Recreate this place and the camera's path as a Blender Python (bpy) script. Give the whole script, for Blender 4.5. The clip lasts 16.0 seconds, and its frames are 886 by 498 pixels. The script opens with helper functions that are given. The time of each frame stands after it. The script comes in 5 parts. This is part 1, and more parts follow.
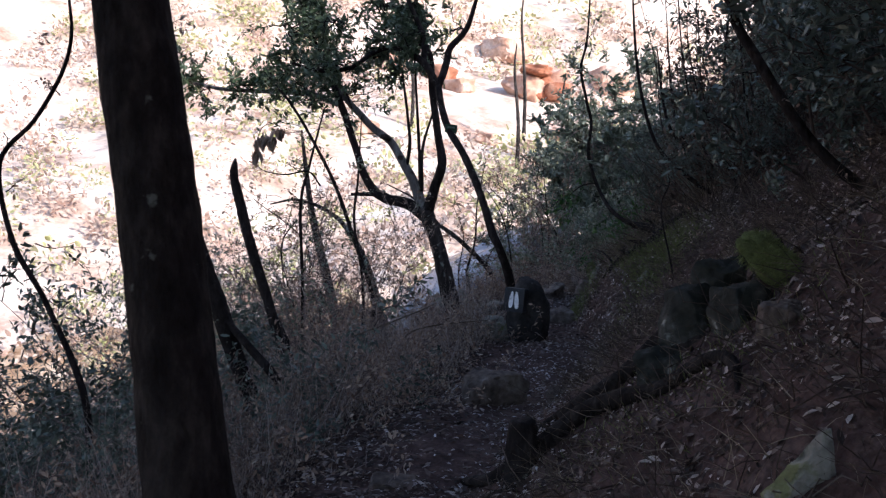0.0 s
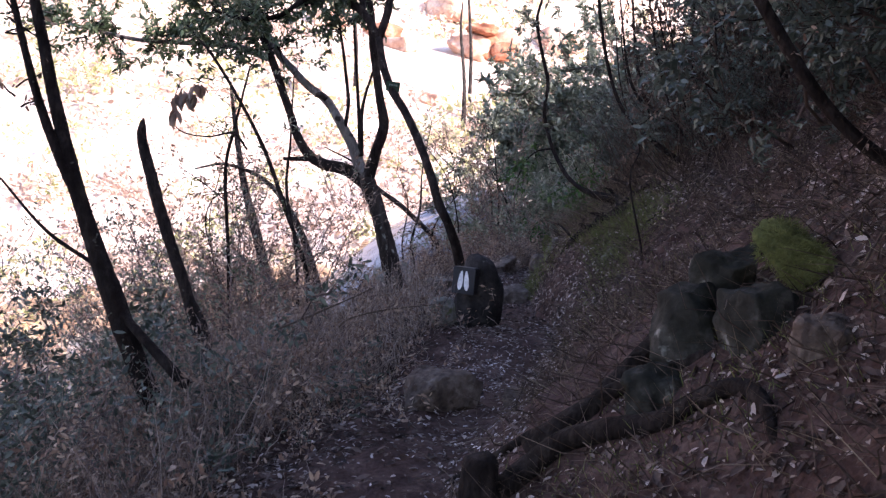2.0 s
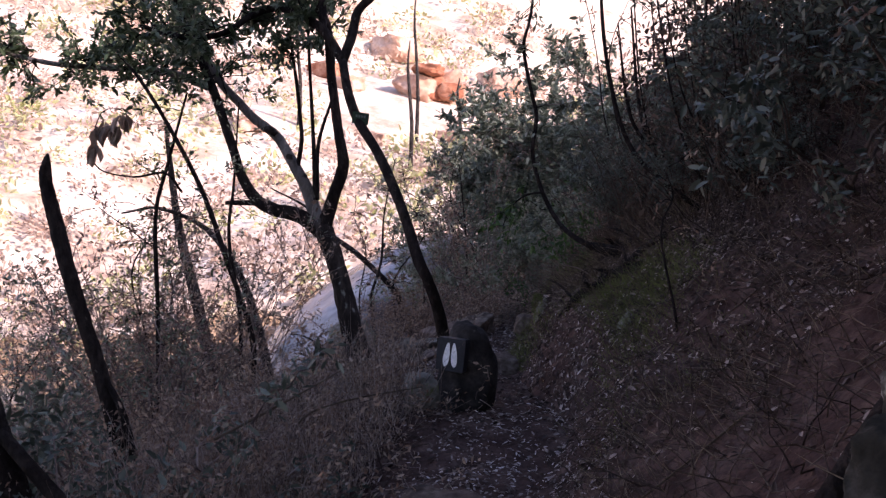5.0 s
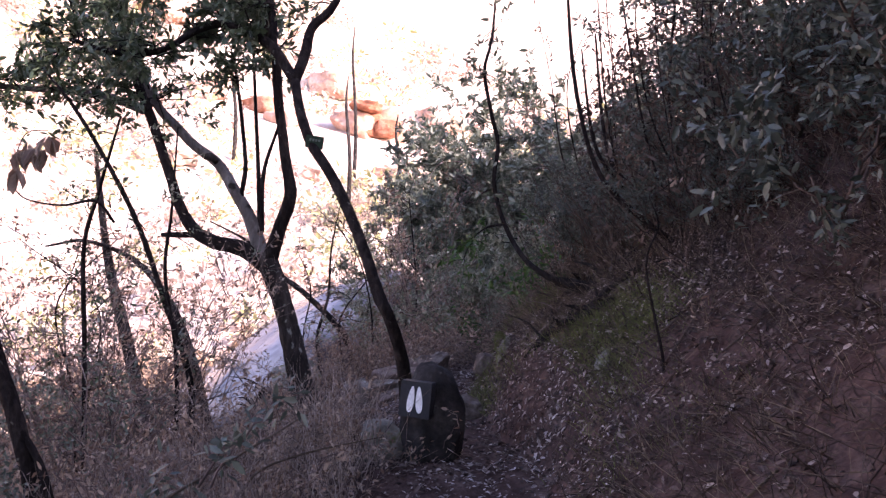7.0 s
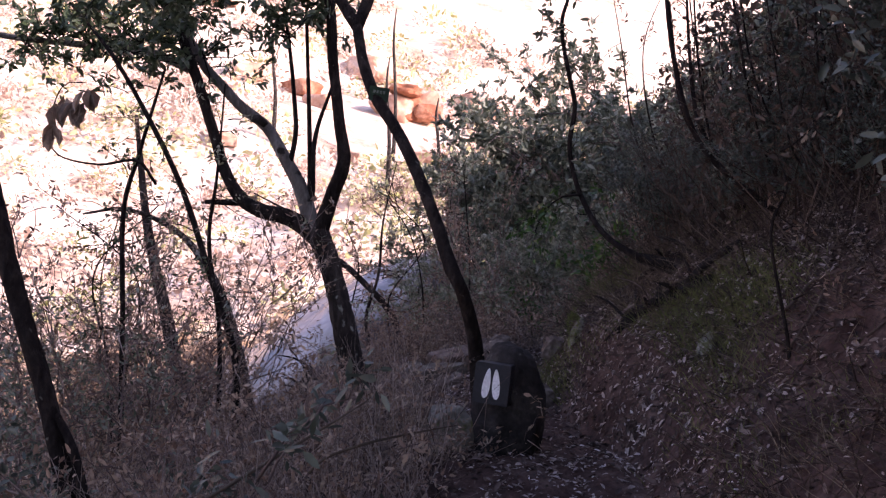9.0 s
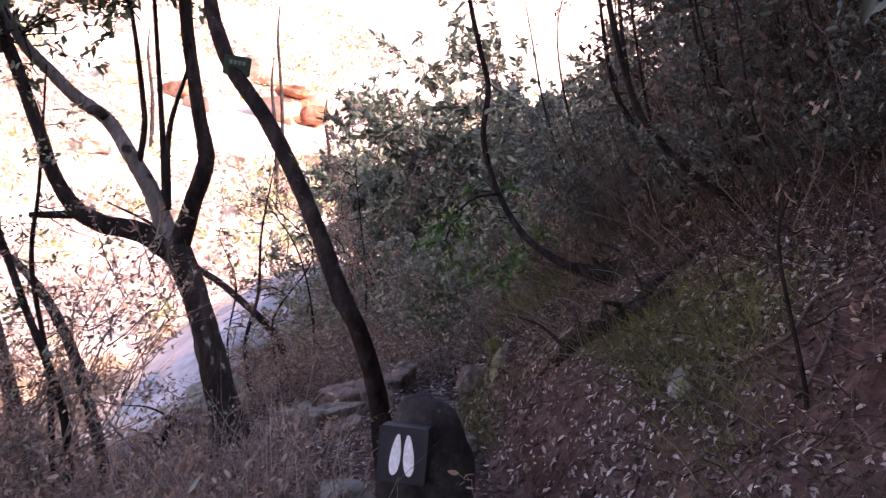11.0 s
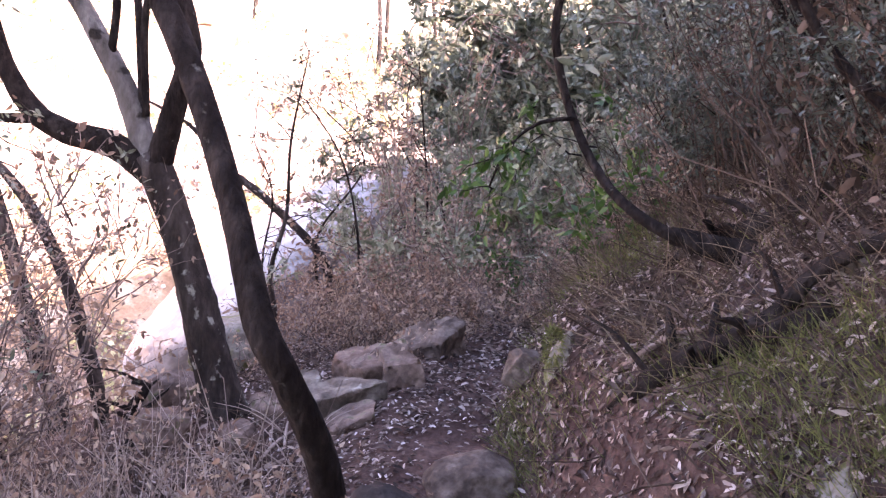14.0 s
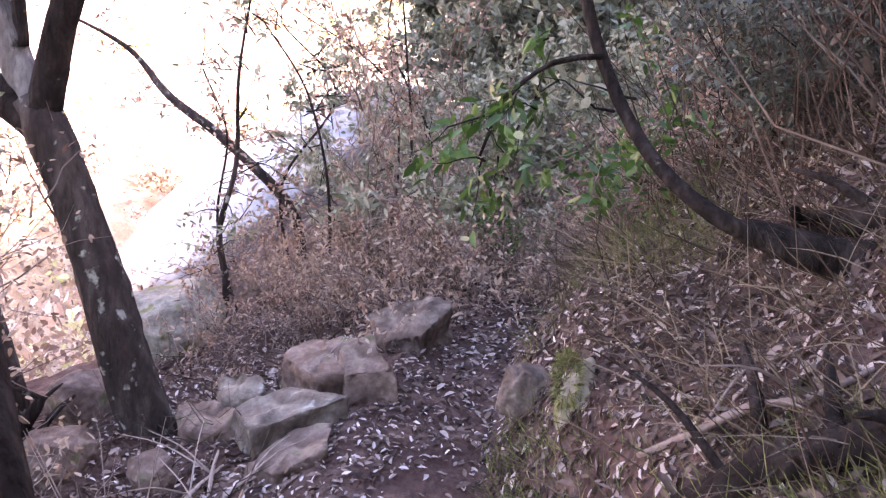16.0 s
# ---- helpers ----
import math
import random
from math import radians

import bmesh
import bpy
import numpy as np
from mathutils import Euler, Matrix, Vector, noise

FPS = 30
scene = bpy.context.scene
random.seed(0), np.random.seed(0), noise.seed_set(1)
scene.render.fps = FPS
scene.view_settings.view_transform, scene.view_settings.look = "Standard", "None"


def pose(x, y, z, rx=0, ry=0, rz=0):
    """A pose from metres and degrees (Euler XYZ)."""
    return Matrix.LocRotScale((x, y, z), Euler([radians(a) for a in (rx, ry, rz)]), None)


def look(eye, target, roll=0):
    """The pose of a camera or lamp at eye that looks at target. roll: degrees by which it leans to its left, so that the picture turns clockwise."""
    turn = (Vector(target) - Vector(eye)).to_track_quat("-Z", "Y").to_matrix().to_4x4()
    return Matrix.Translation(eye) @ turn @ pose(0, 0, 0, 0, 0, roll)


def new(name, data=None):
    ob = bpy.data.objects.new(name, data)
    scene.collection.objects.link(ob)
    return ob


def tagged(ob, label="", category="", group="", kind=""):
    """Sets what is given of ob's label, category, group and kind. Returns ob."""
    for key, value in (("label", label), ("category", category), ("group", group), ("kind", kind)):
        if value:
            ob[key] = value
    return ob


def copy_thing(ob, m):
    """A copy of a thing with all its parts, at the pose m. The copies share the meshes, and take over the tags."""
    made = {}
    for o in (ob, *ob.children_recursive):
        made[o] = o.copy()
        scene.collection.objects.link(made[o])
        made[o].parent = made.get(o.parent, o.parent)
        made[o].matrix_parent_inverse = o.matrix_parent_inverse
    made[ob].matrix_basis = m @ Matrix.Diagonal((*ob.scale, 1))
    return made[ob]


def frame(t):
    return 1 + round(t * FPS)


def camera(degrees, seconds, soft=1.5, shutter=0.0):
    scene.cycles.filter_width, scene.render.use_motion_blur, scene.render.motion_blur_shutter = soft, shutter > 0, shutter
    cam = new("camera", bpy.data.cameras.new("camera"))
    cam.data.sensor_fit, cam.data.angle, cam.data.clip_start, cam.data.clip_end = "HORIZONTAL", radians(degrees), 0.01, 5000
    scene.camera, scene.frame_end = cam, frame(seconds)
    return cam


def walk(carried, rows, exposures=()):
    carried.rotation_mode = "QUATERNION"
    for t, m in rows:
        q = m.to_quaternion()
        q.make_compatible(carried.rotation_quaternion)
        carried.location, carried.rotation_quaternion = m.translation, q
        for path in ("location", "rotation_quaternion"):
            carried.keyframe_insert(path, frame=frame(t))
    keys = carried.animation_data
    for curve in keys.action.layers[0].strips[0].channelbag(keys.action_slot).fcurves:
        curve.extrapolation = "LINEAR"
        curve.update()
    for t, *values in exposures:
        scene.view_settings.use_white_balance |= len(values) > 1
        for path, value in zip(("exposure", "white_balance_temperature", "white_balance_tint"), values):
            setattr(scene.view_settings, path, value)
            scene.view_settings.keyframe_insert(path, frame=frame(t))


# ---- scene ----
cam = camera(55.0, 16.0, soft=1.3, shutter=0.2)
PATH = [
    (0, (1.516, 3.314, 1.325), (0.956, 5.231, 1.215), -0.0),
    (0.5, (1.47, 3.543, 1.322), (0.972, 5.473, 1.162), 0.3),
    (1, (1.422, 3.724, 1.331), (0.905, 5.637, 1.055), 1.5),
    (1.5, (1.35, 3.91, 1.349), (0.854, 5.833, 1.109), 1.1),
    (2, (1.316, 4.112, 1.377), (0.883, 6.054, 1.177), 0.3),
    (2.5, (1.304, 4.322, 1.434), (0.9, 6.271, 1.234), -0.2),
    (3, (1.274, 4.49, 1.411), (0.829, 6.434, 1.25), 0.1),
    (5.5, (0.708, 5.351, 1.423), (0.545, 7.343, 1.357), 0.6),
    (6, (0.642, 5.424, 1.414), (0.694, 7.423, 1.4), -1.6),
    (6.5, (0.618, 5.53, 1.423), (0.613, 7.53, 1.407), -1.2),
    (7, (0.59, 5.634, 1.38), (0.439, 7.628, 1.364), 0.6),
    (7.5, (0.511, 5.741, 1.327), (0.363, 7.735, 1.287), 2.0),
    (8, (0.447, 5.947, 1.248), (0.21, 7.932, 1.212), 1.8),
    (10.5, (0.175, 6.862, 1.264), (0.058, 8.857, 1.205), 0.0),
    (11, (0.207, 7.314, 1.293), (0.224, 9.313, 1.257), -0.1),
    (11.5, (0.268, 7.484, 1.363), (0.365, 9.481, 1.329), -1.3),
    (12, (0.381, 7.775, 1.47), (0.388, 9.772, 1.348), -1.4),
    (12.5, (0.415, 8.021, 1.534), (0.29, 10.004, 1.312), 0.1),
    (13, (0.428, 8.244, 1.512), (0.311, 10.226, 1.275), 0.1),
    (13.5, (0.466, 8.538, 1.514), (0.34, 10.519, 1.266), 1.2),
    (14, (0.474, 8.757, 1.528), (0.244, 10.718, 1.21), 2.1),
    (14.5, (0.46, 9.003, 1.53), (0.208, 10.954, 1.166), 2.0),
    (15, (0.476, 9.252, 1.53), (0.241, 11.192, 1.101), 1.1),
    (15.5, (0.474, 9.528, 1.564), (0.236, 11.452, 1.073), 1.2),
    (16, (0.423, 9.788, 1.588), (0.209, 11.71, 1.077), 2.2),
]
EXPOSURES = [(0.0, 1.5, 6100, 15), (0.7, 1.7, 6200, 18), (1.5, 2.45, 6500, 25), (3.2, 2.1, 6600, 30), (5.4, 1.55, 6800, 34), (7.0, 2.45, 6900, 41), (8.2, 2.2, 6900, 41),
             (10.3, 1.4, 7400, 38), (11.0, 2.55, 7400, 42), (12.5, 3.55, 7600, 43), (14.0, 3.8, 7700, 42), (16.0, 4.15, 7800, 39)]
walk(cam, [(t, look(eye, aim, roll)) for t, eye, aim, roll in PATH], EXPOSURES)

# ---- light: a low sun from behind the hill, open sky ----
SUN_AZ, SUN_EL = radians(105.0), radians(26.0)      # azimuth clockwise from +y
world = bpy.data.worlds.new("sky")
scene.world = world
world.use_nodes = True
wn = world.node_tree
sky = wn.nodes.new("ShaderNodeTexSky")
sky.sky_type, sky.sun_disc, sky.sun_elevation, sky.sun_rotation = "NISHITA", False, SUN_EL, SUN_AZ
wn.nodes["Background"].inputs[1].default_value = 0.15
wn.links.new(sky.outputs[0], wn.nodes["Background"].inputs[0])
sun_dir = Vector((math.sin(SUN_AZ) * math.cos(SUN_EL), math.cos(SUN_AZ) * math.cos(SUN_EL), math.sin(SUN_EL)))
sun_data = bpy.data.lights.new("sun", "SUN")
sun_data.energy, sun_data.angle, sun_data.color = 2.8, radians(0.5), (1.0, 0.93, 0.84)
sun = new("sun", sun_data)
sun.matrix_world = look(sun_dir * 60, (0, 0, 0))

# ---- materials ----


def surface(name, colours, scale=6.0, rough=0.9, bump=0.4, bump_scale=60.0, vary=0.0, stretch=(1, 1, 1), gloss=0.25, thin=0.0, patches=None, wet=0.0):
    """A procedural surface: a colour ramp over coarse noise, fine grain, relief, and a shift from island to island."""
    m = bpy.data.materials.new(name)
    m.use_nodes = True
    n, lk = m.node_tree.nodes, m.node_tree.links
    bsdf = n["Principled BSDF"]
    co = n.new("ShaderNodeTexCoord")
    mp = n.new("ShaderNodeMapping")
    mp.inputs["Scale"].default_value = stretch
    lk.new(co.outputs["Object"], mp.inputs[0])
    coarse = n.new("ShaderNodeTexNoise")
    coarse.inputs["Scale"].default_value, coarse.inputs["Detail"].default_value = scale, 6
    coarse.inputs["Roughness"].default_value = 0.65
    lk.new(mp.outputs[0], coarse.inputs[0])
    ramp = n.new("ShaderNodeValToRGB")
    while len(ramp.color_ramp.elements) < len(colours):
        ramp.color_ramp.elements.new(0.5)
    for i, c in enumerate(colours):
        e = ramp.color_ramp.elements[i]
        e.position, e.color = 0.3 + 0.4 * i / max(1, len(colours) - 1), (*c, 1)
    source = coarse.outputs["Fac"]
    if vary > 0:
        geo = n.new("ShaderNodeNewGeometry")
        mixv = n.new("ShaderNodeMix")
        mixv.inputs[0].default_value = vary
        lk.new(coarse.outputs["Fac"], mixv.inputs[2])
        span = n.new("ShaderNodeMapRange")
        span.inputs[3].default_value, span.inputs[4].default_value = 0.25, 0.75
        lk.new(geo.outputs["Random Per Island"], span.inputs[0])
        lk.new(span.outputs[0], mixv.inputs[3])
        source = mixv.outputs[0]
    lk.new(source, ramp.inputs[0])
    colour = ramp.outputs[0]
    if patches:
        spot = n.new("ShaderNodeTexNoise")
        spot.inputs["Scale"].default_value, spot.inputs["Detail"].default_value = patches[1], 5
        lk.new(co.outputs["Object"], spot.inputs[0])
        cut = n.new("ShaderNodeMapRange")
        cut.inputs[1].default_value, cut.inputs[2].default_value = patches[2], patches[2] + 0.07
        lk.new(spot.outputs["Fac"], cut.inputs[0])
        lay = n.new("ShaderNodeMix")
        lay.data_type = "RGBA"
        lay.inputs[7].default_value = (*patches[0], 1)
        lk.new(cut.outputs[0], lay.inputs[0])
        lk.new(colour, lay.inputs[6])
        colour = lay.outputs[2]
    fine = n.new("ShaderNodeTexNoise")
    fine.inputs["Scale"].default_value, fine.inputs["Detail"].default_value = bump_scale, 8
    lk.new(mp.outputs[0], fine.inputs[0])
    grain = n.new("ShaderNodeMapRange")
    grain.inputs[3].default_value, grain.inputs[4].default_value = 0.6, 1.4
    lk.new(fine.outputs["Fac"], grain.inputs[0])
    mul = n.new("ShaderNodeMix")
    mul.data_type, mul.blend_type = "RGBA", "MULTIPLY"
    mul.inputs[0].default_value = 1.0
    lk.new(colour, mul.inputs[6])
    lk.new(grain.outputs[0], mul.inputs[7])
    lk.new(mul.outputs[2], bsdf.inputs["Base Color"])
    bsdf.inputs["Roughness"].default_value = rough
    bsdf.inputs["Specular IOR Level"].default_value = gloss
    if wet:
        film = n.new("ShaderNodeMapRange")
        film.inputs[1].default_value, film.inputs[2].default_value, film.inputs[3].default_value, film.inputs[4].default_value = 0.42, 0.6, wet, rough
        lk.new(coarse.outputs["Fac"], film.inputs[0])
        lk.new(film.outputs[0], bsdf.inputs["Roughness"])
    if bump:
        b = n.new("ShaderNodeBump")
        b.inputs["Strength"].default_value, b.inputs["Distance"].default_value = bump, 0.02
        lk.new(fine.outputs["Fac"], b.inputs["Height"])
        lk.new(b.outputs[0], bsdf.inputs["Normal"])
    if thin:
        tr = n.new("ShaderNodeBsdfTranslucent")
        lk.new(mul.outputs[2], tr.inputs[0])
        ms = n.new("ShaderNodeMixShader")
        ms.inputs[0].default_value = thin
        lk.new(bsdf.outputs[0], ms.inputs[1])
        lk.new(tr.outputs[0], ms.inputs[2])
        lk.new(ms.outputs[0], n["Material Output"].inputs[0])
    return m


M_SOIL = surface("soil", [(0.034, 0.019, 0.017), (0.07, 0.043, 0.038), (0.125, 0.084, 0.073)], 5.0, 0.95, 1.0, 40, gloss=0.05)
# paler soil colour carries part of the far slope's sun glare
M_FARSOIL = surface("hillside soil paled for sun glare", [(0.3, 0.18, 0.13), (0.54, 0.42, 0.345), (0.7, 0.62, 0.55)], 0.4, 0.95, 0.5, 6)
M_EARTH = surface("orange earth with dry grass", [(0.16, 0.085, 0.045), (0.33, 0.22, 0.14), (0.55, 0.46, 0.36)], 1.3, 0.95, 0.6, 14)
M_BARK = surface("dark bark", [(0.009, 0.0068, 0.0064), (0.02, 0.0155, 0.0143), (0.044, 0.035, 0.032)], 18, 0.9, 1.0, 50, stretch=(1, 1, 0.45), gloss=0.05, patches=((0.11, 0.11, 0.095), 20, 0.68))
M_BARKG = surface("grey lichened bark", [(0.014, 0.011, 0.01), (0.034, 0.027, 0.025), (0.085, 0.072, 0.066)], 9, 0.9, 1.0, 45, stretch=(1, 1, 0.35), gloss=0.05, patches=((0.24, 0.25, 0.225), 15, 0.62))
# lighter copy of the grey bark, sunlight put into its colour
M_BARK_LIT = surface("grey bark paled as if sunlit", [(0.06, 0.052, 0.048), (0.13, 0.116, 0.108), (0.24, 0.222, 0.21)], 9, 0.9, 1.0, 45, stretch=(1, 1, 0.35), gloss=0.05, patches=((0.03, 0.025, 0.022), 8, 0.6))
M_TWIG = surface("dry twig", [(0.12, 0.088, 0.077), (0.26, 0.205, 0.18), (0.42, 0.35, 0.305)], 8, 0.9, 0.3, 80, vary=0.8)
# twig and russet-leaf colours darkened to carry the bank thicket's shade
M_STALK_SHADED = surface("brown dead stalk darkened for shade", [(0.028, 0.019, 0.016), (0.07, 0.05, 0.042), (0.16, 0.122, 0.1)], 8, 0.9, 0.3, 80, vary=0.8, gloss=0.06)
M_DEAD_SHADED = surface("withered brown leaf darkened for shade", [(0.032, 0.023, 0.018), (0.08, 0.055, 0.042), (0.15, 0.11, 0.087)], 6, 0.7, 0.1, 60, vary=0.85, thin=0.2)
M_STRAW = surface("dry grass", [(0.034, 0.024, 0.018), (0.08, 0.058, 0.042), (0.22, 0.178, 0.13)], 8, 0.85, 0.2, 80, vary=0.8, thin=0.25)
M_LITTER = surface("dead leaf", [(0.022, 0.013, 0.011), (0.045, 0.028, 0.024), (0.08, 0.053, 0.045), (0.14, 0.1, 0.086), (0.36, 0.3, 0.275)], 8, 0.65, 0.3, 60, vary=0.9, gloss=0.2, thin=0.1)
M_LEAF = surface("dark evergreen leaf", [(0.03, 0.05, 0.022), (0.055, 0.085, 0.04), (0.1, 0.13, 0.075)], 6, 0.45, 0.1, 60, vary=0.85, gloss=0.5, thin=0.3)
M_LEAFG = surface("grey-green leaf", [(0.09, 0.11, 0.07), (0.18, 0.2, 0.135), (0.34, 0.35, 0.27)], 6, 0.5, 0.1, 60, vary=0.85, gloss=0.5, thin=0.25)
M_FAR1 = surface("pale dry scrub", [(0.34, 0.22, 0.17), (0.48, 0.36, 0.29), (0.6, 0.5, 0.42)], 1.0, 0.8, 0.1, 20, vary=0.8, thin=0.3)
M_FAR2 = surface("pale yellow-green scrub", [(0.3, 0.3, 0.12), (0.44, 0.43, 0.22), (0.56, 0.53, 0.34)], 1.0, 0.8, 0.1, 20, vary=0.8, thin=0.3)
M_LEAFD = surface("dull dark leaf", [(0.035, 0.05, 0.038), (0.065, 0.085, 0.065), (0.13, 0.15, 0.12)], 6, 0.5, 0.1, 60, vary=0.85, gloss=0.5, thin=0.2)
M_PALE = surface("bleached leaf", [(0.12, 0.088, 0.08), (0.26, 0.215, 0.205), (0.54, 0.48, 0.47)], 8, 0.6, 0.3, 60, vary=0.9, gloss=0.4, thin=0.1)
M_LEAFM = surface("dull grey-green leaf", [(0.055, 0.072, 0.05), (0.11, 0.135, 0.095), (0.21, 0.235, 0.185)], 6, 0.5, 0.1, 60, vary=0.85, gloss=0.5, thin=0.25)
M_LEAFV = surface("vivid green leaf", [(0.016, 0.05, 0.009), (0.034, 0.09, 0.018), (0.08, 0.155, 0.036)], 6, 0.45, 0.1, 60, vary=0.8, gloss=0.4, thin=0.35)
M_LEAFR = surface("russet leaf", [(0.13, 0.08, 0.06), (0.25, 0.17, 0.13), (0.4, 0.32, 0.25)], 6, 0.6, 0.1, 60, vary=0.85, thin=0.35)
M_LEAFY = surface("yellow-green leaf", [(0.14, 0.15, 0.04), (0.25, 0.26, 0.08), (0.38, 0.36, 0.14)], 4, 0.6, 0.1, 60, vary=0.85, thin=0.35)
M_MOSS = surface("moss", [(0.055, 0.066, 0.022), (0.11, 0.125, 0.042), (0.21, 0.22, 0.085)], 14, 0.95, 0.8, 120, vary=0.5)
M_ROCK = surface("grey-brown stone", [(0.045, 0.037, 0.031), (0.12, 0.1, 0.086), (0.24, 0.21, 0.18)], 9, 0.9, 1.0, 24, gloss=0.08, patches=((0.28, 0.275, 0.25), 14, 0.64))
M_ROCKP = surface("pinkish stone", [(0.05, 0.034, 0.028), (0.125, 0.09, 0.077), (0.25, 0.195, 0.168)], 9, 0.9, 1.0, 24, gloss=0.08, patches=((0.1, 0.1, 0.06), 9, 0.6))
M_ROCKB = surface("earth-brown stone", [(0.036, 0.026, 0.022), (0.1, 0.076, 0.065), (0.21, 0.175, 0.15)], 7, 0.9, 1.0, 30, gloss=0.08)
M_ROCKM = surface("mossy stone", [(0.1, 0.09, 0.075), (0.19, 0.175, 0.15), (0.27, 0.26, 0.22)], 5, 0.9, 0.7, 40, patches=((0.13, 0.13, 0.06), 9, 0.55))
M_ROCKG = surface("dark rock with pale lichen", [(0.012, 0.0115, 0.01), (0.03, 0.029, 0.025), (0.085, 0.082, 0.074)], 7, 0.95, 1.0, 16, gloss=0.05, patches=((0.24, 0.24, 0.225), 8, 0.62))
M_ROCKD = surface("black weathered stone", [(0.016, 0.014, 0.014), (0.03, 0.026, 0.026), (0.06, 0.055, 0.05)], 7, 0.9, 0.6, 40, gloss=0.06, patches=((0.13, 0.13, 0.115), 10, 0.66))
M_ROCKO = surface("orange cliff stone", [(0.3, 0.15, 0.1), (0.44, 0.27, 0.2), (0.6, 0.47, 0.4)], 0.6, 0.9, 0.8, 4)
M_SLAB = surface("wet blue-grey rock", [(0.09, 0.085, 0.095), (0.2, 0.19, 0.205), (0.4, 0.38, 0.4)], 1.1, 0.5, 0.5, 9, stretch=(0.6, 1.6, 1.6), gloss=0.8, wet=0.12)
M_PLATE = surface("black painted plate", [(0.012, 0.012, 0.016), (0.02, 0.02, 0.026)], 9, 0.6, 0.2, 60)
M_TAG = surface("dark green paint", [(0.012, 0.03, 0.016), (0.022, 0.05, 0.028)], 30, 0.5, 0.1, 120)
M_TAGW = surface("faded grey paint", [(0.1, 0.13, 0.11), (0.16, 0.19, 0.17)], 30, 0.6, 0.1, 120)
M_OUTCROP = surface("orange outcrop stone", [(0.16, 0.05, 0.026), (0.3, 0.12, 0.07), (0.46, 0.27, 0.19)], 0.5, 0.9, 0.8, 4)
M_BRUSH = surface("purple-brown twig", [(0.07, 0.049, 0.046), (0.16, 0.12, 0.11), (0.32, 0.26, 0.235)], 8, 0.9, 0.3, 80, vary=0.8)
M_WHITE = surface("weathered white paint", [(0.55, 0.54, 0.56), (0.72, 0.71, 0.73), (0.8, 0.79, 0.8)], 20, 0.7, 0.2, 120)

# ---- geometry tools ----
RNG = np.random.default_rng(11)


class Geo:
    """Quads gathered in arrays, to become one mesh."""

    def __init__(self):
        self.v, self.f, self.n = [], [], 0

    def add(self, v, f):
        self.v.append(np.asarray(v, float))
        self.f.append(np.asarray(f, int) + self.n)
        self.n += len(v)

    def mesh(self, name, material, smooth=True):
        me = bpy.data.meshes.new(name)
        v, f = np.concatenate(self.v), np.concatenate(self.f)
        me.vertices.add(len(v))
        me.vertices.foreach_set("co", v.ravel().astype(np.float32))
        me.loops.add(f.size)
        me.loops.foreach_set("vertex_index", f.ravel().astype(np.int32))
        me.polygons.add(len(f))
        me.polygons.foreach_set("loop_start", np.arange(0, f.size, 4, dtype=np.int32))
        me.polygons.foreach_set("use_smooth", np.full(len(f), smooth))
        me.materials.append(material)
        me.update(calc_edges=True)
        return me


def holder(name, at, label, category, group=""):
    ob = new(name)
    ob.empty_display_size = 0.1
    ob.matrix_world = Matrix.Translation(at)
    return tagged(ob, label, category, group)


def hang(ob, parent):
    """Puts ob, whose mesh is in world metres, under parent."""
    ob.parent = parent
    base = parent if parent.parent is None else parent.parent
    spot = base.matrix_basis.copy()
    ob.matrix_parent_inverse = spot.inverted() if parent.parent is None else Matrix()
    return ob


def part(name, geo, material, parent, label="", smooth=True):
    ob = new(name, geo.mesh(name, material, smooth))
    if label:
        ob["label"] = label
    if name in ("twig_tangle", "crown", "foliage"):
        ob["kind"] = "stuff"
    return hang(ob, parent)


def curve_points(pts, step=0.08):
    """A smooth line through a few points (Catmull-Rom), with values past x, y, z carried along."""
    p = np.array(pts, float)
    p = np.vstack([2 * p[0] - p[1], p, 2 * p[-1] - p[-2]])
    out = []
    for i in range(1, len(p) - 2):
        k = max(2, int(np.linalg.norm(p[i + 1, :3] - p[i, :3]) / step))
        t = np.linspace(0, 1, k, endpoint=False)[:, None]
        a, b, c, d = p[i - 1], p[i], p[i + 1], p[i + 2]
        out.append(0.5 * (2 * b + (c - a) * t + (2 * a - 5 * b + 4 * c - d) * t ** 2 + (3 * b - a - 3 * c + d) * t ** 3))
    return np.vstack(out + [p[-2:-1]])


